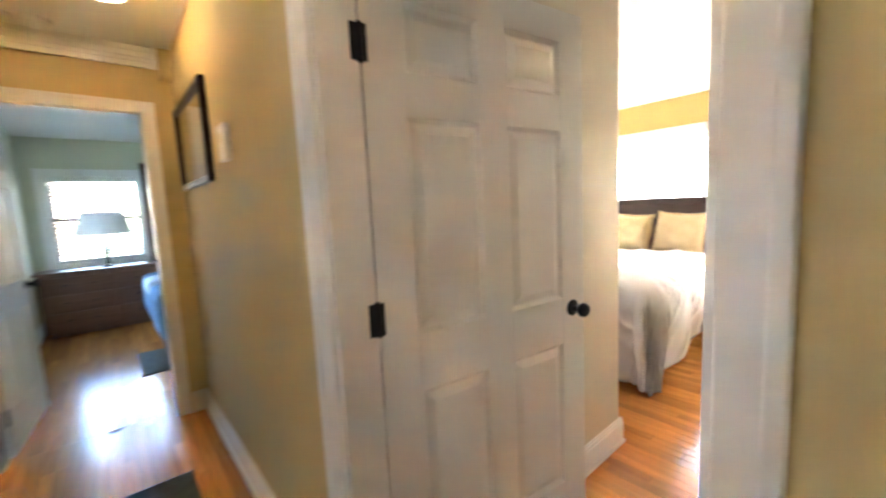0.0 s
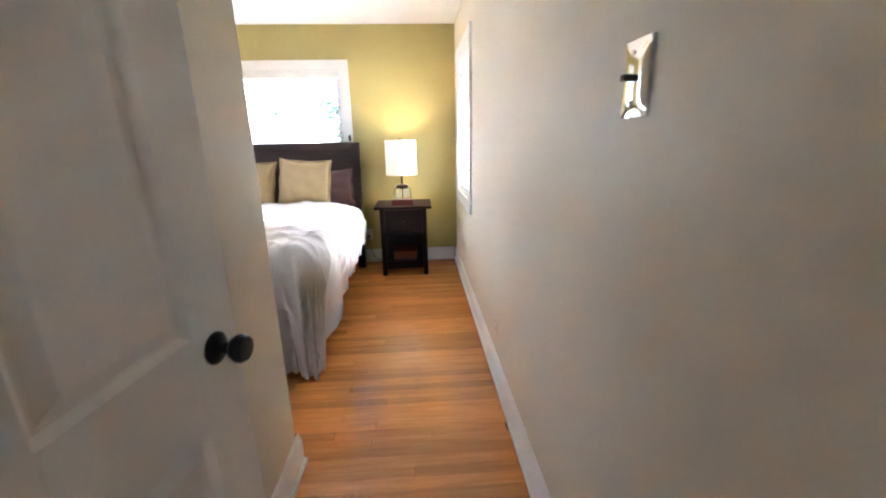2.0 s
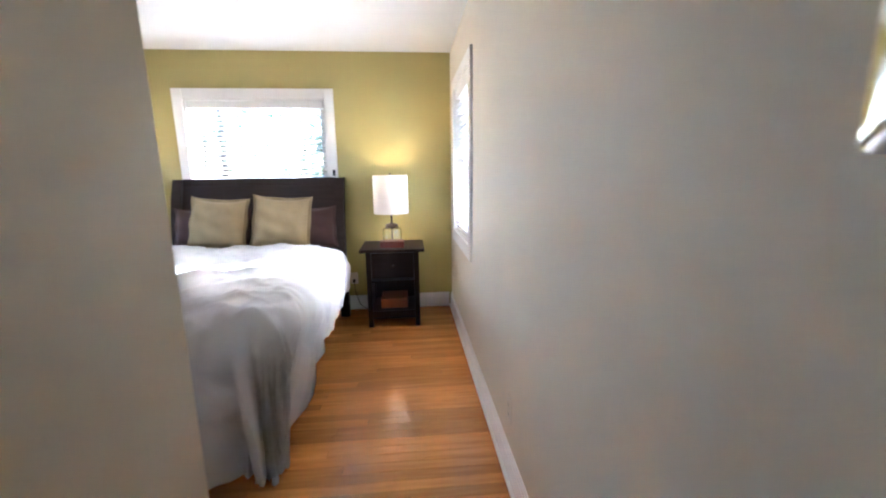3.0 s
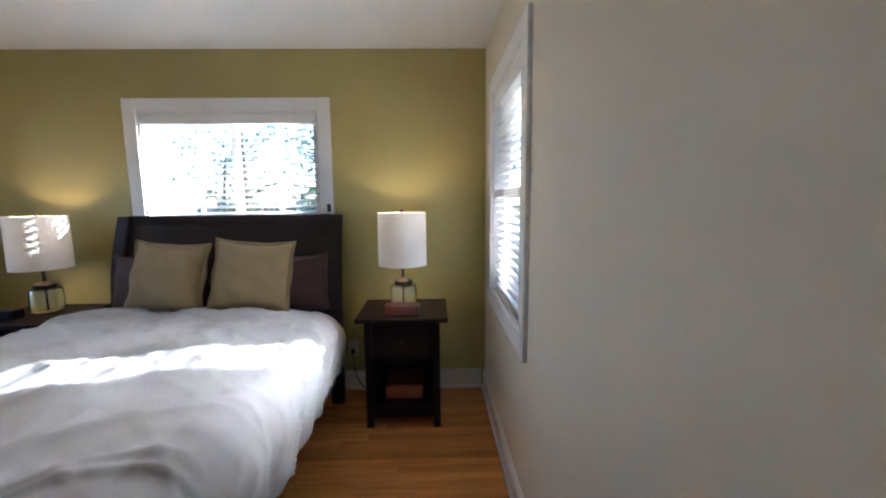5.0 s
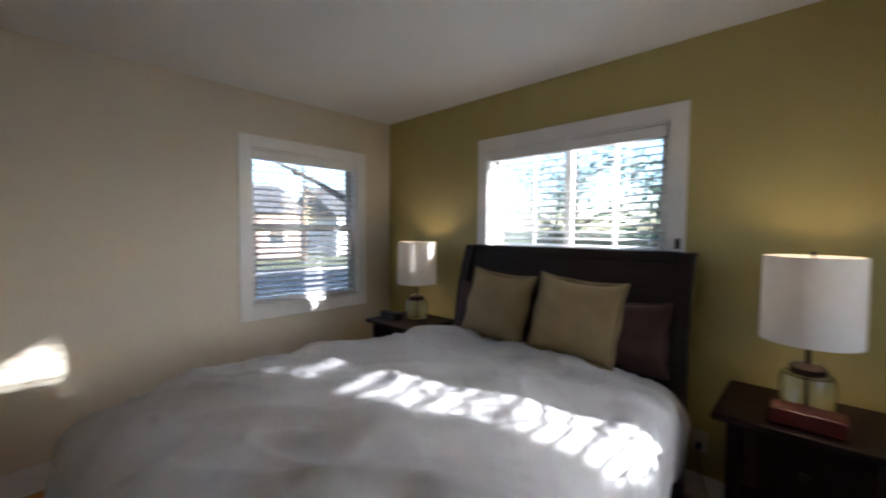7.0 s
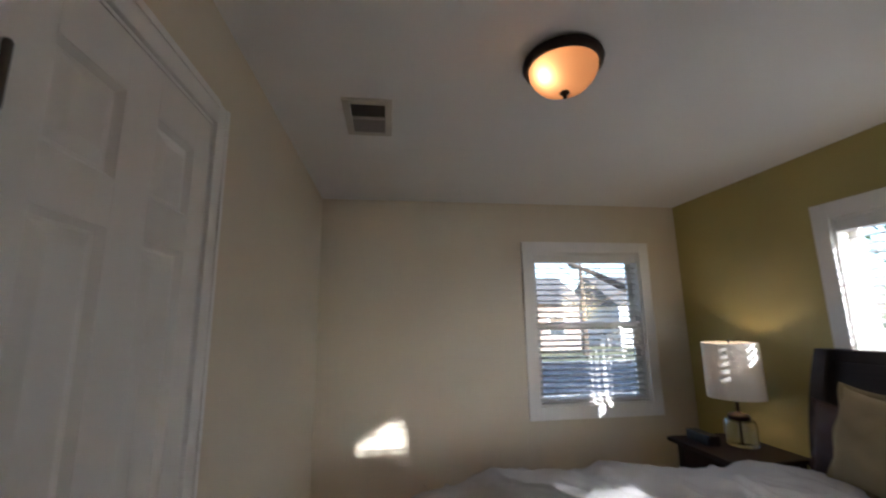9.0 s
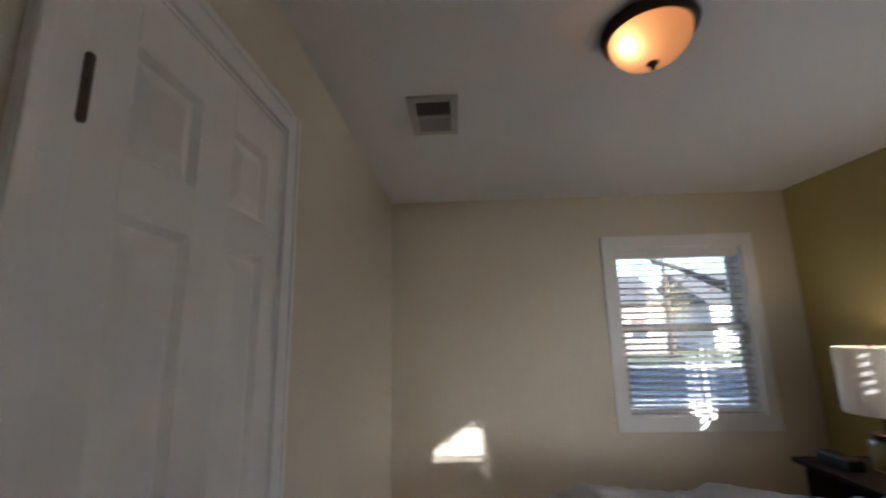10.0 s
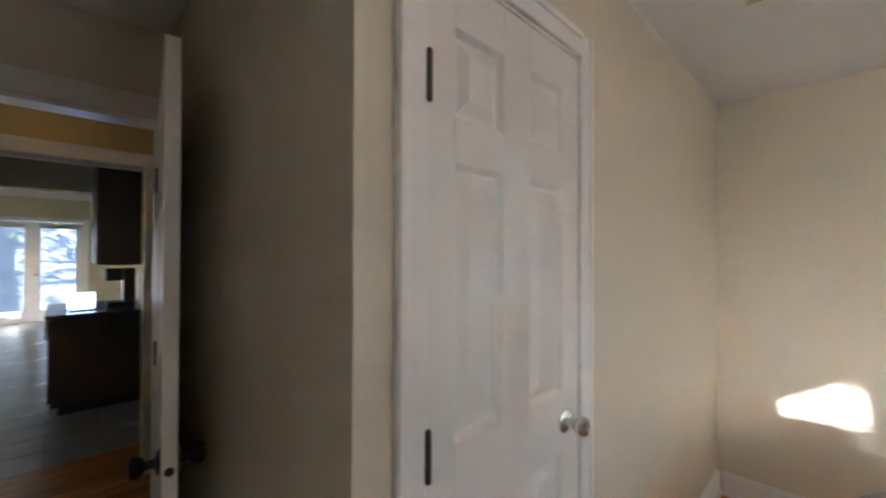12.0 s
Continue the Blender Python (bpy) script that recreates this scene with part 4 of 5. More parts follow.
vent = thing("ceiling_vent", (2.759, 2.302, H), "white metal ceiling vent with slanted slats", "vent")
bm = bmesh.new()
for d in ((-0.108, -0.075, -0.162, 0.162), (0.075, 0.108, -0.162, 0.162), (-0.075, 0.075, -0.162, -0.128), (-0.075, 0.075, 0.128, 0.162)):
    box(bm, *d, -0.014, 0.0, 0.003)
box(bm, -0.075, 0.075, -0.006, 0.006, -0.010, -0.001)
part("frame", bm, M_VENTFRAME, vent)
# near-black sheet: the duct's shade put into its colour, no opening is cut
box_part("backing", (-0.075, 0.075, -0.128, 0.128, -0.0015, -0.0005), M_VENTSHADE, vent)
for k in range(16):
    y = -0.118 + 0.236 * k / 15
    if abs(y) < 0.010:
        continue
    s = 1 if y < 0 else -1
    o = box_part("slat", (-0.075, 0.075, -0.0105, 0.0105, -0.0008, 0.0008), M_VENTSLAT, vent)
    o.matrix_basis = pose(0, y, -0.008, 32 if s > 0 else -24, 0, 0) @ Matrix.Diagonal((1, 0.5 if s > 0 else 0.85, 1, 1))

# ---- wall plates ----
sw = thing("light_switch", (1.694, 0, 1.425), "polished metal switch plate on the wall", "switch")
bm = bmesh.new()
rows_ = []
for i in range(15):
    u = -1 + 2 * i / 14
    col = []
    for k in range(19):
        v = -1 + 2 * k / 18
        col.append(bm.verts.new((u * 0.045, 0.006 + 0.0085 * (1 - abs(u) ** 2.2) * (1 - abs(v) ** 4), v * 0.068)))
    rows_.append(col)
for i in range(14):
    for k in range(18):
        bm.faces.new((rows_[i][k], rows_[i][k + 1], rows_[i + 1][k + 1], rows_[i + 1][k]))
bmesh.ops.recalc_face_normals(bm, faces=bm.faces[:])
part("plate", bm, M_MIRROR, sw, smooth=True)
box_part("backing", (-0.045, 0.045, 0.0, 0.0062, -0.068, 0.068), M_PLATE, sw, 0.001, "ivory plate rim")
box_part("toggle", (-0.007, 0.007, 0.012, 0.032, -0.004, 0.008), M_BRONZE, sw, 0.002)
for z in (-0.045, 0.045):
    lathe_part("screw", [(0.0, 0.010), (0.004, 0.010), (0.0035, 0.0155), (0.0, 0.0155)], M_NICKEL, sw, (0, 0, z), axis="y", steps=12)


def outlet(m):
    o = thing("wall_outlet", (0, 0, 0), "ivory electrical outlet above the skirting", "outlet", "outlets")
    box_part("plate", (-0.036, 0.036, 0, 0.005, -0.058, 0.058), M_PLATE, o, 0.002)
    for z in (-0.022, 0.022):
        box_part("socket", (-0.016, 0.016, 0.005, 0.007, z - 0.014, z + 0.014), M_PLATE, o, 0.002)
        for x in (-0.006, 0.006):
            box_part("slot", (x - 0.0012, x + 0.0012, 0.0068, 0.0074, z - 0.004, z + 0.006), M_SLOT, o)
    o.matrix_world = m
    return o


outlet(pose(2.945, 0, 0.318))
outlet(pose(3.12, 3.6, 0.33, 0, 0, 180))
outlet(pose(5.3, 0.985, 0.32, 0, 0, 90))

# ---- hall ----
mir = thing("wall_mirror", (0.72, 2.62, 1.79), "dark framed mirror hanging on the hall wall", "mirror")
for d in ((-0.03, 0.0, -0.44, -0.405, -0.25, 0.25), (-0.03, 0.0, 0.405, 0.44, -0.25, 0.25), (-0.03, 0.0, -0.405, 0.405, -0.25, -0.215), (-0.03, 0.0, -0.405, 0.405, 0.215, 0.25)):
    box_part("frame_side", d, M_BRONZE, mir, 0.005)
box_part("mirror_glass", (-0.014, -0.008, -0.405, 0.405, -0.215, 0.215), M_CHROME, mir)
th = thing("thermostat", (0.72, 1.87, 1.675), "small white wall thermostat", "thermostat")
box_part("case", (-0.028, 0, -0.055, 0.055, -0.075, 0.075), M_TRIM, th, 0.006)
box_part("display", (-0.0295, -0.028, -0.03, 0.03, 0.0, 0.04), M_PLATE, th)
hl = thing("hall_ceiling_light", (0.38, 2.30, H), "small flush hall light with a glass bowl, lit", "light", "hall lights")
lathe_part("pan", [(0.0, 0.0), (0.10, 0.0), (0.10, -0.02), (0.0, -0.02)], M_TRIM, hl)
lathe_part("bowl", [(0.095, -0.02), (0.112, -0.045), (0.085, -0.085), (0.0, -0.105)], M_SHADE_THIN, hl, caps=False)
# unseen fixture added to carry the second hall bulb
copy_thing(hl, pose(0.16, 0.30, H))
sd = thing("smoke_detector", (0.13, 3.0, H), "round white smoke detector on the hall ceiling", "detector", "smoke detectors")
lathe_part("case", [(0.0, 0.0), (0.065, 0.0), (0.065, -0.02), (0.05, -0.035), (0.0, -0.037)], M_TRIM, sd)
copy_thing(sd, pose(0.0, 3.0, H) @ Matrix.Diagonal((0.7, 0.7, 0.7, 1)))

# ---- back room ----
dresser = thing("dresser", (0.315, 6.72, 0), "brown wooden dresser with three rows of drawers", "dresser")
box_part("body", (-0.70, 0.70, -0.23, 0.23, 0.06, 0.76), M_DRESSER, dresser, 0.006)
box_part("top", (-0.73, 0.73, -0.26, 0.24, 0.76, 0.79), M_DRESSER, dresser, 0.006)
box_part("plinth", (-0.66, 0.66, -0.20, 0.20, 0.0, 0.06), M_DRESSER, dresser)
for r_ in range(3):
    for c_ in range(2):
        x0, z0 = -0.67 + c_ * 0.68, 0.10 + r_ * 0.215
        o = box_part("drawer", (x0, x0 + 0.66, -0.247, -0.23, z0, z0 + 0.195), M_DRESSER, dresser, 0.004)
        for k in (0.2, 0.46):
            lathe_part("drawer_knob", [(0, -0.247), (0.008, -0.247), (0.015, -0.262), (0.012, -0.27), (0, -0.272)], M_BRONZE, o, (x0 + k, 0, z0 + 0.1), axis="y", steps=14)
bl2 = thing("reading_lamp", (0.27, 6.64, 0.79), "table lamp with a pale tapered shade", "lamp")
lathe_part("base", [(0, 0), (0.07, 0), (0.06, 0.02), (0.02, 0.04), (0.012, 0.08), (0.03, 0.18), (0.012, 0.30), (0.008, 0.46), (0, 0.46)], M_BRONZE, bl2)
lathe_part("shade", [(0.29, 0.42), (0.22, 0.69)], M_SHADE, bl2, steps=40, caps=False)
bed2 = thing("guest_bed", (1.25, 5.6, 0), "bed with a blue quilt and pale folded sheet", "bed")
box_part("base", (-0.62, 0.95, -0.95, 0.95, 0.0, 0.25), M_BEDWOOD, bed2, 0.01)
box_part("quilt", (-0.68, 1.0, -1.0, 1.0, 0.16, 0.66), M_BLUE, bed2, 0.09)
box_part("folded_sheet", (-0.70, 0.6, -0.35, 0.10, 0.50, 0.72), M_LIGHTBLUE, bed2, 0.08)
cur = bmesh.new()
prev = None
for k in range(33):
    x = 0.74 + 0.20 * k / 32
    y = 6.93 + 0.02 * math.sin(k * 1.3)
    row = [cur.verts.new((x, y, 0.5)), cur.verts.new((x, y, 2.15))]
    if prev:
        cur.faces.new((prev[0], row[0], row[1], prev[1]))
    prev = row
cu = part("curtain", cur, M_BROWN, smooth=True)
cu.modifiers.new("thickness", "SOLIDIFY").thickness = 0.004
tagged(cu, "narrow brown curtain beside the window", "curtain")


def rug(x0, x1, y0, y1, label):
    bm = bmesh.new()
    box(bm, x0, x1, y0, y1, 0.001, 0.012, 0.004)
    return tagged(part("rug", bm, M_RUG), label, "rug", "rugs")


rug(0.02, 0.50, 1.2, 2.42, "grey green runner rug on the hall floor")
rug(0.40, 1.1, 4.25, 5.0, "grey green rug beside the bed")

# ---- kitchen ----
base = thing("base_cabinet", (-2.60, 1.21, 0), "dark wooden kitchen base cabinet", "cabinet", "kitchen cabinets")
box_part("body", (-0.53, 0.53, -0.62, 0.64, 0.08, 0.88), M_CABINET, base, 0.004)
box_part("plinth", (-0.50, 0.50, -0.57, 0.64, 0.0, 0.08), M_SLOT, base)
for x0 in (-0.51, 0.01):
    o = box_part("door", (x0, x0 + 0.5, -0.64, -0.62, 0.12, 0.86), M_CABINET, base, 0.004)
    box_part("handle", (x0 + 0.24, x0 + 0.26, -0.665, -0.645, 0.66, 0.80), M_NICKEL, o)
top = box_part("worktop", (-3.16, -2.03, 0.55, 1.97, 0.882, 0.92), M_STONE, None, 0.006)
tagged(top, "dark granite worktop on the cabinets", "worktop")
upper = thing("wall_cabinet", (-2.5, 1.61, 1.36), "dark wooden wall cabinet above the worktop", "cabinet", "kitchen cabinets")
box_part("body", (-0.6, 0.30, -0.69, 0.29, 0.0, 1.02), M_CABINET, upper, 0.004)
for x0 in (-0.59, -0.14):
    box_part("door", (x0, x0 + 0.43, -0.71, -0.69, 0.01, 1.01), M_CABINET, upper, 0.004)
cm = thing("coffee_maker", (-2.45, 1.12, 0.921), "black coffee maker on the worktop", "appliance")
box_part("base", (-0.10, 0.10, -0.13, 0.10, 0, 0.05), M_BLACK, cm, 0.008)
box_part("tower", (-0.10, 0.10, 0.0, 0.10, 0.05, 0.40), M_BLACK, cm, 0.01)
box_part("hood", (-0.10, 0.10, -0.14, 0.0, 0.27, 0.40), M_BLACK, cm, 0.015)
mw = thing("microwave", (-2.45, 1.50, 0.921), "black microwave oven on the worktop", "appliance")
box_part("case", (-0.20, 0.20, -0.22, 0.22, 0, 0.33), M_BLACK, mw, 0.008)
lap = thing("laptop", (-2.33, 0.80, 0.921), "small laptop with a pale blue screen", "laptop")
box_part("keyboard", (-0.06, 0.10, -0.09, 0.09, 0, 0.014), M_NICKEL, lap, 0.003)
o = box_part("screen", (-0.008, 0.0, -0.10, 0.10, 0, 0.15), M_SCREEN, lap, 0.002)
o.matrix_basis = pose(-0.06, 0, 0.012, 0, -12, 0)

fd = thing("door_french", (-9.0, 0.266, 0), "white glazed double doors to the garden", "door", kind="structure")
for y0, y1 in ((-0.79, 0.0), (0.0, 0.79)):
    bm = bmesh.new()
    box(bm, -0.06, -0.02, y0, y0 + 0.12, 0, 2.10)
    box(bm, -0.06, -0.02, y1 - 0.12, y1, 0, 2.10)
    box(bm, -0.06, -0.02, y0 + 0.12, y1 - 0.12, 0, 0.24)
    box(bm, -0.06, -0.02, y0 + 0.12, y1 - 0.12, 1.98, 2.10)
    leaf = part("leaf", bm, M_TRIM, fd)
    p = box_part("pane", (-0.045, -0.038, y0 + 0.12, y1 - 0.12, 0.24, 1.98), M_PANE, leaf)
    p.visible_shadow = False
lathe_part("handle", [(0, -0.02), (0.02, -0.02), (0.015, 0.03), (0.02, 0.05), (0, 0.06)], M_BLACK, fd, (0, 0.06, 1.0), axis="x", steps=14)
for y0, y1, z0, z1, nm in ((-0.87, -0.79, 0, 2.12, "side_casing"), (0.79, 0.87, 0, 2.12, "side_casing"), (-0.87, 0.87, 2.12, 2.20, "head_casing")):
    box_part(nm, (0.0, 0.02, y0, y1, z0, z1), M_TRIM, fd)
bm = bmesh.new()
for d, z0, z1 in ((0.02, 2.62, 2.66), (0.05, 2.66, 2.70), (0.08, 2.70, 2.748)):
    box(bm, -9.0, -9.0 + d, -2.6, 1.98, z0, z1)
structure(part("crown_moulding_kitchen", bm, M_TRIM), "white crown moulding at the kitchen ceiling", "moulding")

# ---- outside ----
GZ = -0.55
bm = bmesh.new()
s = 700.0
bm.faces.new([bm.verts.new(p) for p in ((-s, -s, GZ), (s, -s, GZ), (s, s, GZ), (-s, s, GZ))])
structure(part("ground", bm, M_GRASS), "short winter lawn reaching to the horizon", "ground")
structure(box_part("road", (-120, 120, 11.0, 18.0, GZ - 0.2, GZ + 0.02), M_ASPHALT), "grey asphalt street", "road")
structure(box_part("pavement", (-120, 120, 9.0, 10.6, GZ - 0.2, GZ + 0.04), M_CONCRETE), "pale concrete pavement along the street", "pavement")
for y in (10.9, 18.05):
    structure(box_part("kerb", (-120, 120, y, y + 0.14, GZ - 0.2, GZ + 0.13), M_CONCRETE), "concrete kerb", "kerb")


def tree(name, place, height, radius, leaves, seed, label, lean=(0.0, 0.0), trunk_r=0.16, first=0.35, taper=0.35, boughs=(), stub=None):
    rnd = random.Random(seed)
    t = thing(name, place, label, "tree")
    bm = bmesh.new()

    def limb(p, q, r0, r1, n=5, steps=8, bow=0.08):
        ax = (q - p).normalized()
        side = ax.orthogonal().normalized()
        up = ax.cross(side)
        bend = Vector((rnd.uniform(-1, 1), rnd.uniform(-1, 1), 0.2)) * (q - p).length * bow
        prev = None
        for k in range(n + 1):
            f = k / n
            c = p.lerp(q, f) + bend * math.sin(math.pi * f)
            r = r0 + (r1 - r0) * f
            ring = [bm.verts.new(c + (side * math.cos(2 * math.pi * i / steps) + up * math.sin(2 * math.pi * i / steps)) * r) for i in range(steps)]
            if prev:
                for i in range(steps):
                    j = (i + 1) % steps
                    bm.faces.new((prev[i], prev[j], ring[j], ring[i]))
            prev = ring

    top = Vector((lean[0], lean[1], height * 0.75))
    limb(Vector((0, 0, -0.3)), top, trunk_r, trunk_r * taper, 8, 10)
    for b0, b1, br in boughs:
        limb(Vector(b0), Vector(b1), br, br * 0.7, 6, 10)
    tips = [top]
    for k in range(11):
        f = first + (0.98 - first) * k / 10
        a = k * 2.4 + rnd.uniform(-0.4, 0.4)
        p = Vector((0, 0, -0.3)).lerp(top, f)
        q = p + Vector((math.cos(a), math.sin(a), 0.55)) * radius * rnd.uniform(0.6, 1.0)
        limb(p, q, trunk_r * 0.4 * (1.1 - f), 0.012, 4, 6)
        tips.append(q)
        for m_ in range(3):
            e = p.lerp(q, rnd.uniform(0.4, 0.9))
            q2 = e + Vector((rnd.uniform(-1, 1), rnd.uniform(-1, 1), rnd.uniform(0.1, 0.9))) * radius * 0.45
            limb(e, q2, 0.02, 0.006, 3, 5)
            tips.append(q2)
    if stub:
        limb(Vector(stub[0]), Vector(stub[1]), stub[2], stub[2] * 0.6, 6, 10, 0.0)
    part("trunk", bm, M_BARK, t)
    if leaves:
        verts, faces = [], []
        for _ in range(leaves):
            c = rnd.choice(tips) + Vector((rnd.gauss(0, 1), rnd.gauss(0, 1), rnd.gauss(0, 0.8))) * radius * 0.20
            u = Vector((rnd.gauss(0, 1), rnd.gauss(0, 1), rnd.gauss(0, 1))).normalized()
            v = u.orthogonal().normalized()
            sz = rnd.uniform(0.05, 0.11)
            b = len(verts)
            for p in (u * sz, v * sz * 0.5, -u * sz, -v * sz * 0.5):
                verts.append(tuple(c + p))
            faces.append((b, b + 1, b + 2, b + 3))
        me = bpy.data.meshes.new("crown")
        me.from_pydata(verts, [], faces)
        me.materials.append(M_LEAF)
        cr = new("crown", me)
        cr.parent = t
        cr["kind"] = "stuff"
    return t


def hedge(name, x0, x1, y0, y1, height, count, seed, label):
    """A clipped evergreen hedge: stems with a thick uneven coat of leaves."""
    rn = random.Random(seed)
    t = thing(name, ((x0 + x1) / 2, (y0 + y1) / 2, GZ), label, "hedge")
    for k in range(5):
        px, py = (x1 - x0) * (k / 4 - 0.5) * 0.85, rn.uniform(-0.1, 0.1)
        lathe_part("stem", [(0.0, -0.1), (0.035, -0.1), (0.025, height * 0.5), (0.008, height * 0.85), (0.0, height * 0.86)], M_BARK, t, (px, py, 0), steps=8)
    verts, faces = [], []
    for _ in range(count):
        u, v, w = rn.uniform(-1, 1), rn.uniform(-1, 1), rn.random() ** 0.7
        lump = 0.10 * noise.noise(Vector((u * 3.1, v * 1.4, seed)))
        c = Vector((u * (x1 - x0) / 2, v * (y1 - y0) / 2 * (1 - 0.25 * w), w * height * (1 + lump * 0.6)))
        a = Vector((rn.gauss(0, 1), rn.gauss(0, 1), rn.gauss(0, 1))).normalized()
        b = a.orthogonal().normalized()
        sz = rn.uniform(0.03, 0.06)
        n0 = len(verts)
        for p in (a * sz, b * sz * 0.55, -a * sz, -b * sz * 0.55):
            verts.append(tuple(c + p))
        faces.append((n0, n0 + 1, n0 + 2, n0 + 3))
    me = bpy.data.meshes.new("foliage")
    me.from_pydata(verts, [], faces)
    me.materials.append(M_LEAF)
    fo = new("foliage", me)
    fo.parent = t
    fo["kind"] = "stuff"
    return t


def house(name, place, w, d, h, roof, siding, label):
    """A storey house: w along x, d along y, its ridge along x."""
    t = thing(name, place, label, "house")
    box_part("wall", (-w / 2, w / 2, -d / 2, d / 2, 0, h), siding, t)
    bm = bmesh.new()
    o = 0.4
    pts = [(-w / 2 - o, -d / 2 - o, h), (-w / 2 - o, d / 2 + o, h), (-w / 2 - o, 0, h + roof), (w / 2 + o, -d / 2 - o, h), (w / 2 + o, d / 2 + o, h), (w / 2 + o, 0, h + roof)]
    v = [bm.verts.new(p) for p in pts]
    for f in ((0, 1, 2), (3, 5, 4), (0, 2, 5, 3), (1, 4, 5, 2), (0, 3, 4, 1)):
        bm.faces.new([v[i] for i in f])
    part("roof", bm, M_ROOF, t)
    for sy in (-1, 1):
        for k in range(4):
            x = -w / 2 + w * (k + 0.5) / 4
            y = sy * d / 2
            if k == 1:
                dr = box_part("door", (x - 0.5, x + 0.5, y - 0.05, y + 0.05, 0, 2.1), M_TRIM, t)
                continue
            wi = box_part("window", (x - 0.62, x + 0.62, y - 0.04, y + 0.04, 0.9, 2.2), M_TRIM, t)
            box_part("pane", (x - 0.52, x + 0.52, y - 0.055, y + 0.055, 1.0, 2.1), M_DARKWIN, wi)
    return t


house("house", (9.0, 30.0, GZ), 13, 8, 3.0, 2.2, M_BRICKISH, "brown single storey house across the street")
house("house", (-8.0, 31.0, GZ), 12, 8, 3.0, 2.4, M_SIDING, "pale house across the street")
house("house", (25.0, 31.0, GZ), 12, 8, 3.0, 2.4, M_SIDING, "pale house across the street")
house("house", (-2.0, -15.0, GZ), 13, 8, 2.6, 1.6, M_SIDING, "pale neighbouring house with a grey roof")
tree("tree", (8.2, 7.6, GZ), 8.0, 2.6, 0, 4, "bare street tree with a thick trunk", lean=(-0.5, 0.3), trunk_r=0.34, boughs=(((0.0, 0.0, 3.0), (-2.4, 0.2, 5.2), 0.16),))
# added sun blocker: this trunk cuts the lower left of the south window's sunlight
tree("tree", (6.60, -6.0, GZ), 5.43, 1.0, 0, 5, "bare short tree trunk added to shade the south window", lean=(0.0, 0.0), trunk_r=0.215, first=0.96, taper=0.96)
# made-up tree: boughs and stub placed to outline the sun on wall and bed
tree("tree", (7.75, -6.0, GZ), 6.6, 0.7, 0, 6, "bare crooked tree with thick boughs, added to shape the sun patches", lean=(0.25, 0.0), trunk_r=0.22, first=0.6,
     boughs=(((0.0, 0.0, 3.5), (-0.55, 0.0, 4.25), 0.14), ((-0.60, 0.0, 3.96), (-0.58, 0.1, 6.5), 0.295)), stub=((-0.60, 0.0, 4.79), (-1.51, 0.0, 4.13), 0.19))
tree("tree", (15.5, 6.6, GZ), 8.0, 2.6, 0, 32, "bare garden tree with thin twigs", trunk_r=0.16, first=0.2)
tree("tree", (-1.0, 21.5, GZ), 8.0, 3.0, 0, 7, "bare tree across the street", trunk_r=0.2)
tree("tree", (14.0, 22.5, GZ), 9.0, 3.2, 0, 9, "bare tree across the street", trunk_r=0.2)
for k, (x, y, hh, rr, nl) in enumerate(((11.5, 0.4, 4.0, 1.3, 2400), (13.0, 3.2, 4.2, 1.4, 1800), (15.0, 2.0, 5.0, 1.7, 2400), (15.0, 6.8, 4.4, 1.6, 2000))):
    tree("tree", (x, y, GZ), hh, rr, nl, 20 + k, "leafy evergreen garden tree", trunk_r=0.10, first=0.12)
house("house", (-19.0, 1.5, GZ), 9, 16, 3.2, 2.0, M_GREYSIDING, "blue grey neighbouring house behind the garden")
tree("tree", (-13.5, -2.6, GZ), 6.0, 2.0, 2500, 41, "leafy garden tree behind the house", first=0.2)
# added hedge, its height set to keep low sun off the bed's near side
hedge("hedge", 3.7, 6.2, -1.95, -1.15, 1.88, 15000, 3, "green clipped hedge added to block low sun at the bedroom window")
fence = thing("fence", (0, 0, GZ), "weathered wooden board fence", "fence")
bm = bmesh.new()
for k in range(90):
    y = -9 + k * 0.2
    box(bm, 17.0, 17.03, y, y + 0.185, 0.05, 1.75 + 0.02 * ((k * 7) % 3))
fb = part("boards", bm, M_BRICKISH, fence)
fb["kind"] = "stuff"

# ---- floor boards and tiles ----
bm = bmesh.new()
box(bm, 0, 1, 0, 1, -0.006, 0)
PLANK = mesh_of("plank", bm, M_FLOOR)
rnd = random.Random(5)
W_ = 0.0585
x = 0.78
while x < 5.30:
    y_lo, y_hi = 0.0, (0.962 if x < 2.26 else 3.60)
    y = y_lo - rnd.uniform(0, 0.9)
    while y < y_hi:
        ln = rnd.uniform(0.75, 1.9) if x > 2.26 else rnd.uniform(0.5, 1.3)
        a, b = max(y, y_lo), min(y + ln, y_hi)
        y += ln
        if b - a < 0.05:
            continue
        o = new("plank", PLANK)
        o.location = (x + 0.0005, a + 0.0005, 0)
        o.scale = (min(W_, 5.30 - x) - 0.0018, b - a - 0.0018, 1)
        o.parent = floor_bed
    x += W_


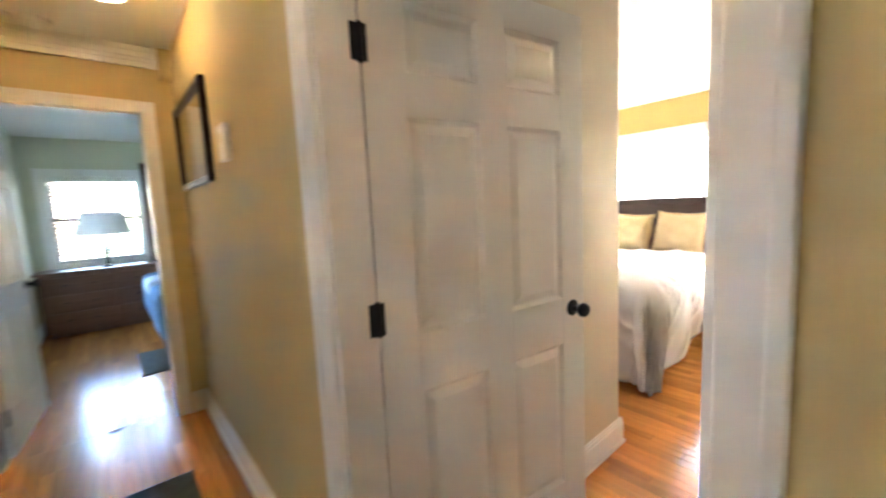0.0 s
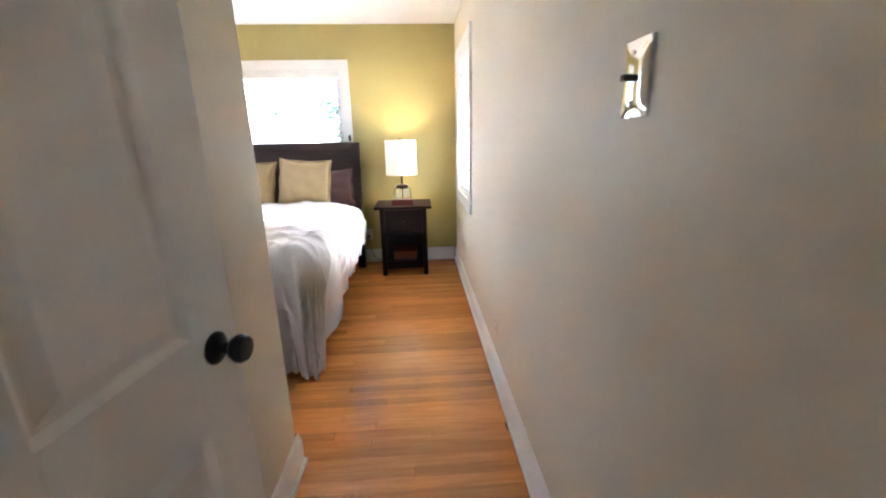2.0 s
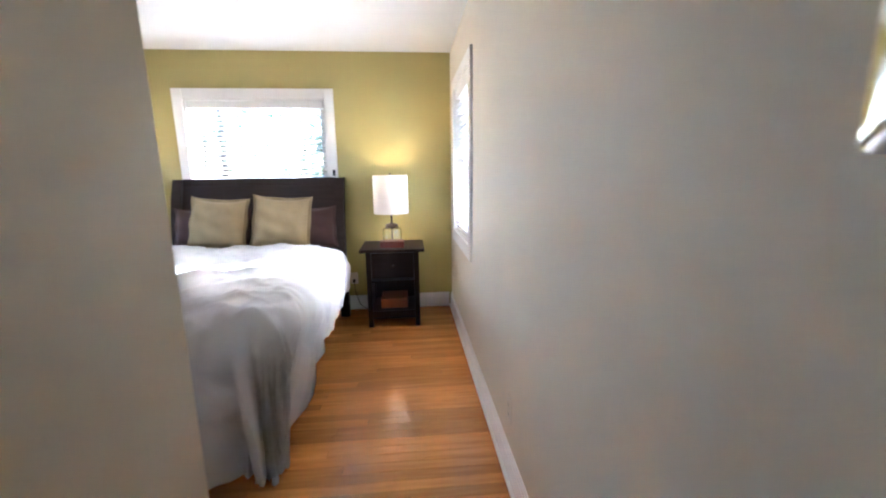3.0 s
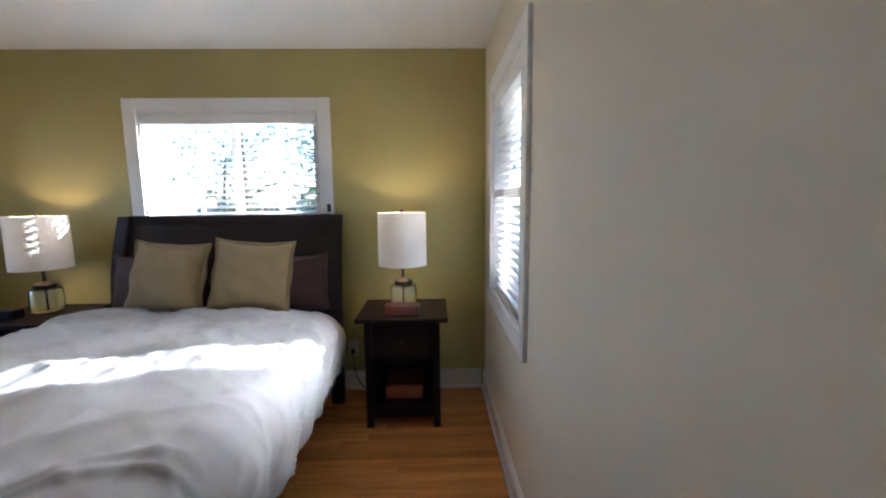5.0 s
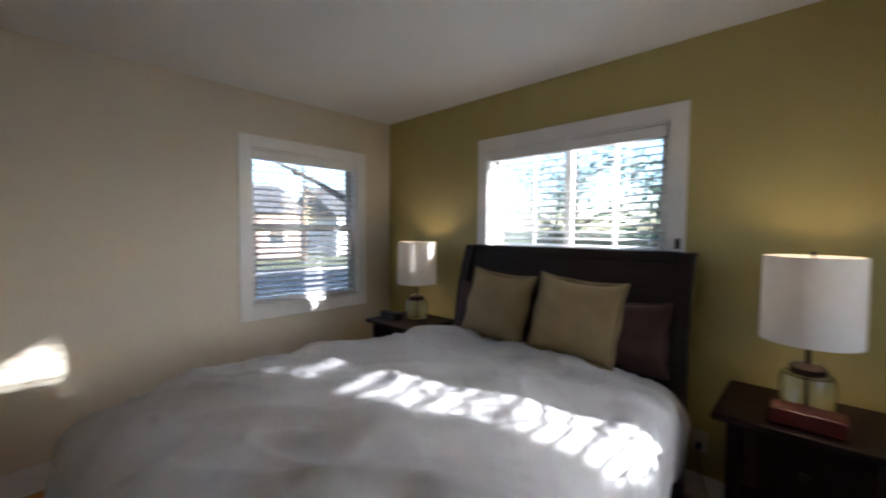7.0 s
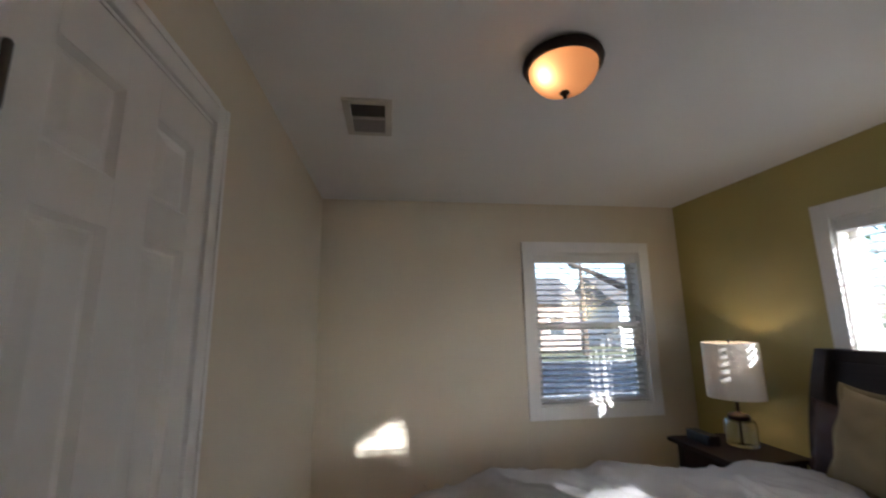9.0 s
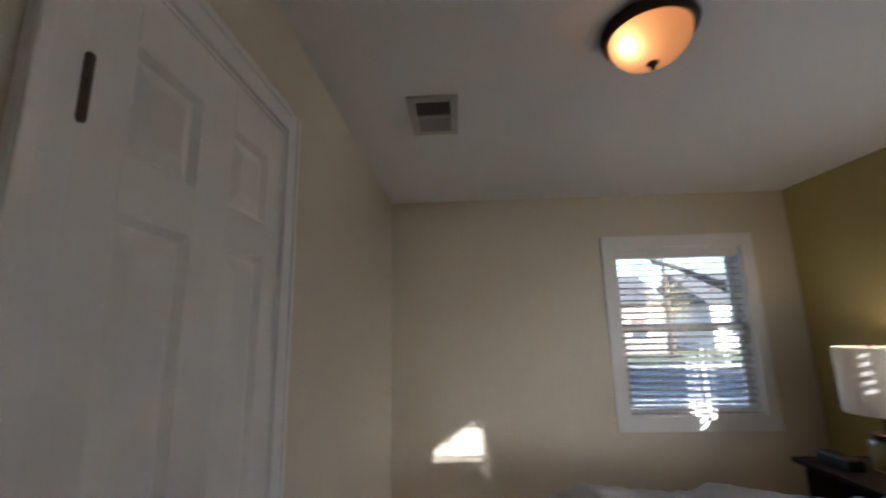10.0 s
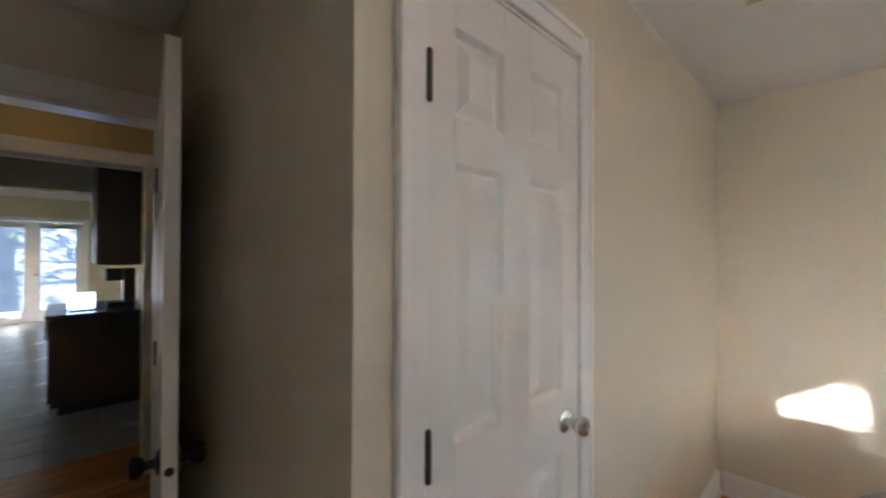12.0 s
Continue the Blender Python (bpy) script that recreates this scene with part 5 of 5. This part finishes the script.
def boards(name, parent, x0, x1, y0, y1, seed):
    rn = random.Random(seed)
    vs, fs = [], []
    xx = x0
    while xx < x1 - 0.01:
        yy = y0 - rn.uniform(0, 0.9)
        w = min(W_, x1 - xx)
        while yy < y1:
            ln = rn.uniform(0.6, 1.6)
            a, b = max(yy, y0), min(yy + ln, y1)
            yy += ln
            if b - a < 0.03:
                continue
            k = len(vs)
            g = 0.0007
            for z in (-0.006, 0.0):
                vs.extend([(xx + g, a + g, z), (xx + w - g, a + g, z), (xx + w - g, b - g, z), (xx + g, b - g, z)])
            fs.append((k + 4, k + 5, k + 6, k + 7))
            for i in range(4):
                j = (i + 1) % 4
                fs.append((k + i, k + j, k + 4 + j, k + 4 + i))
        xx += W_
    me = bpy.data.meshes.new(name)
    me.from_pydata(vs, [], fs)
    me.materials.append(M_FLOOR_FAR)
    ob = new(name, me)
    ob.parent = parent
    ob["kind"] = "stuff"
    return ob


M_FLOOR_FAR = M_FLOOR.copy()
nt = M_FLOOR_FAR.node_tree
geo = [n for n in nt.nodes if n.type == "NEW_GEOMETRY"][0]
for n in [n for n in nt.nodes if n.type == "OBJECT_INFO"]:
    for l in list(n.outputs["Random"].links):
        nt.links.new(geo.outputs["Random Per Island"], l.to_socket)
x = -0.95
while x < 0.72:
    y = -0.4 - rnd.uniform(0, 0.9)
    while y < 3.30:
        ln = rnd.uniform(0.7, 1.7)
        a, b = max(y, -0.4), min(y + ln, 3.30)
        y += ln
        if b - a < 0.05:
            continue
        o = new("plank", PLANK)
        o.location = (x + 0.0005, a + 0.0005, 0)
        o.scale = (min(W_, 0.775 - x) - 0.0018, b - a - 0.0018, 1)
        o.parent = floor_hall
    x += W_
boards("boards", floor_hall, -0.95, 0.775, -1.6, -0.4, 11)
boards("boards", floor_back, -0.45, 2.22, 3.30, 7.0, 12)

bm = bmesh.new()
box(bm, 0, 1, 0, 1, -0.006, 0)
TILE = mesh_of("tile", bm, M_TILE)
T_ = 0.33
for i in range(25):
    for j in range(7):
        o = new("tile", TILE)
        o.location = (-0.955 - (i + 1) * T_, -0.75 + j * T_, 0)
        o.scale = (T_ - 0.007, T_ - 0.007, 1)
        o.parent = floor_kitchen
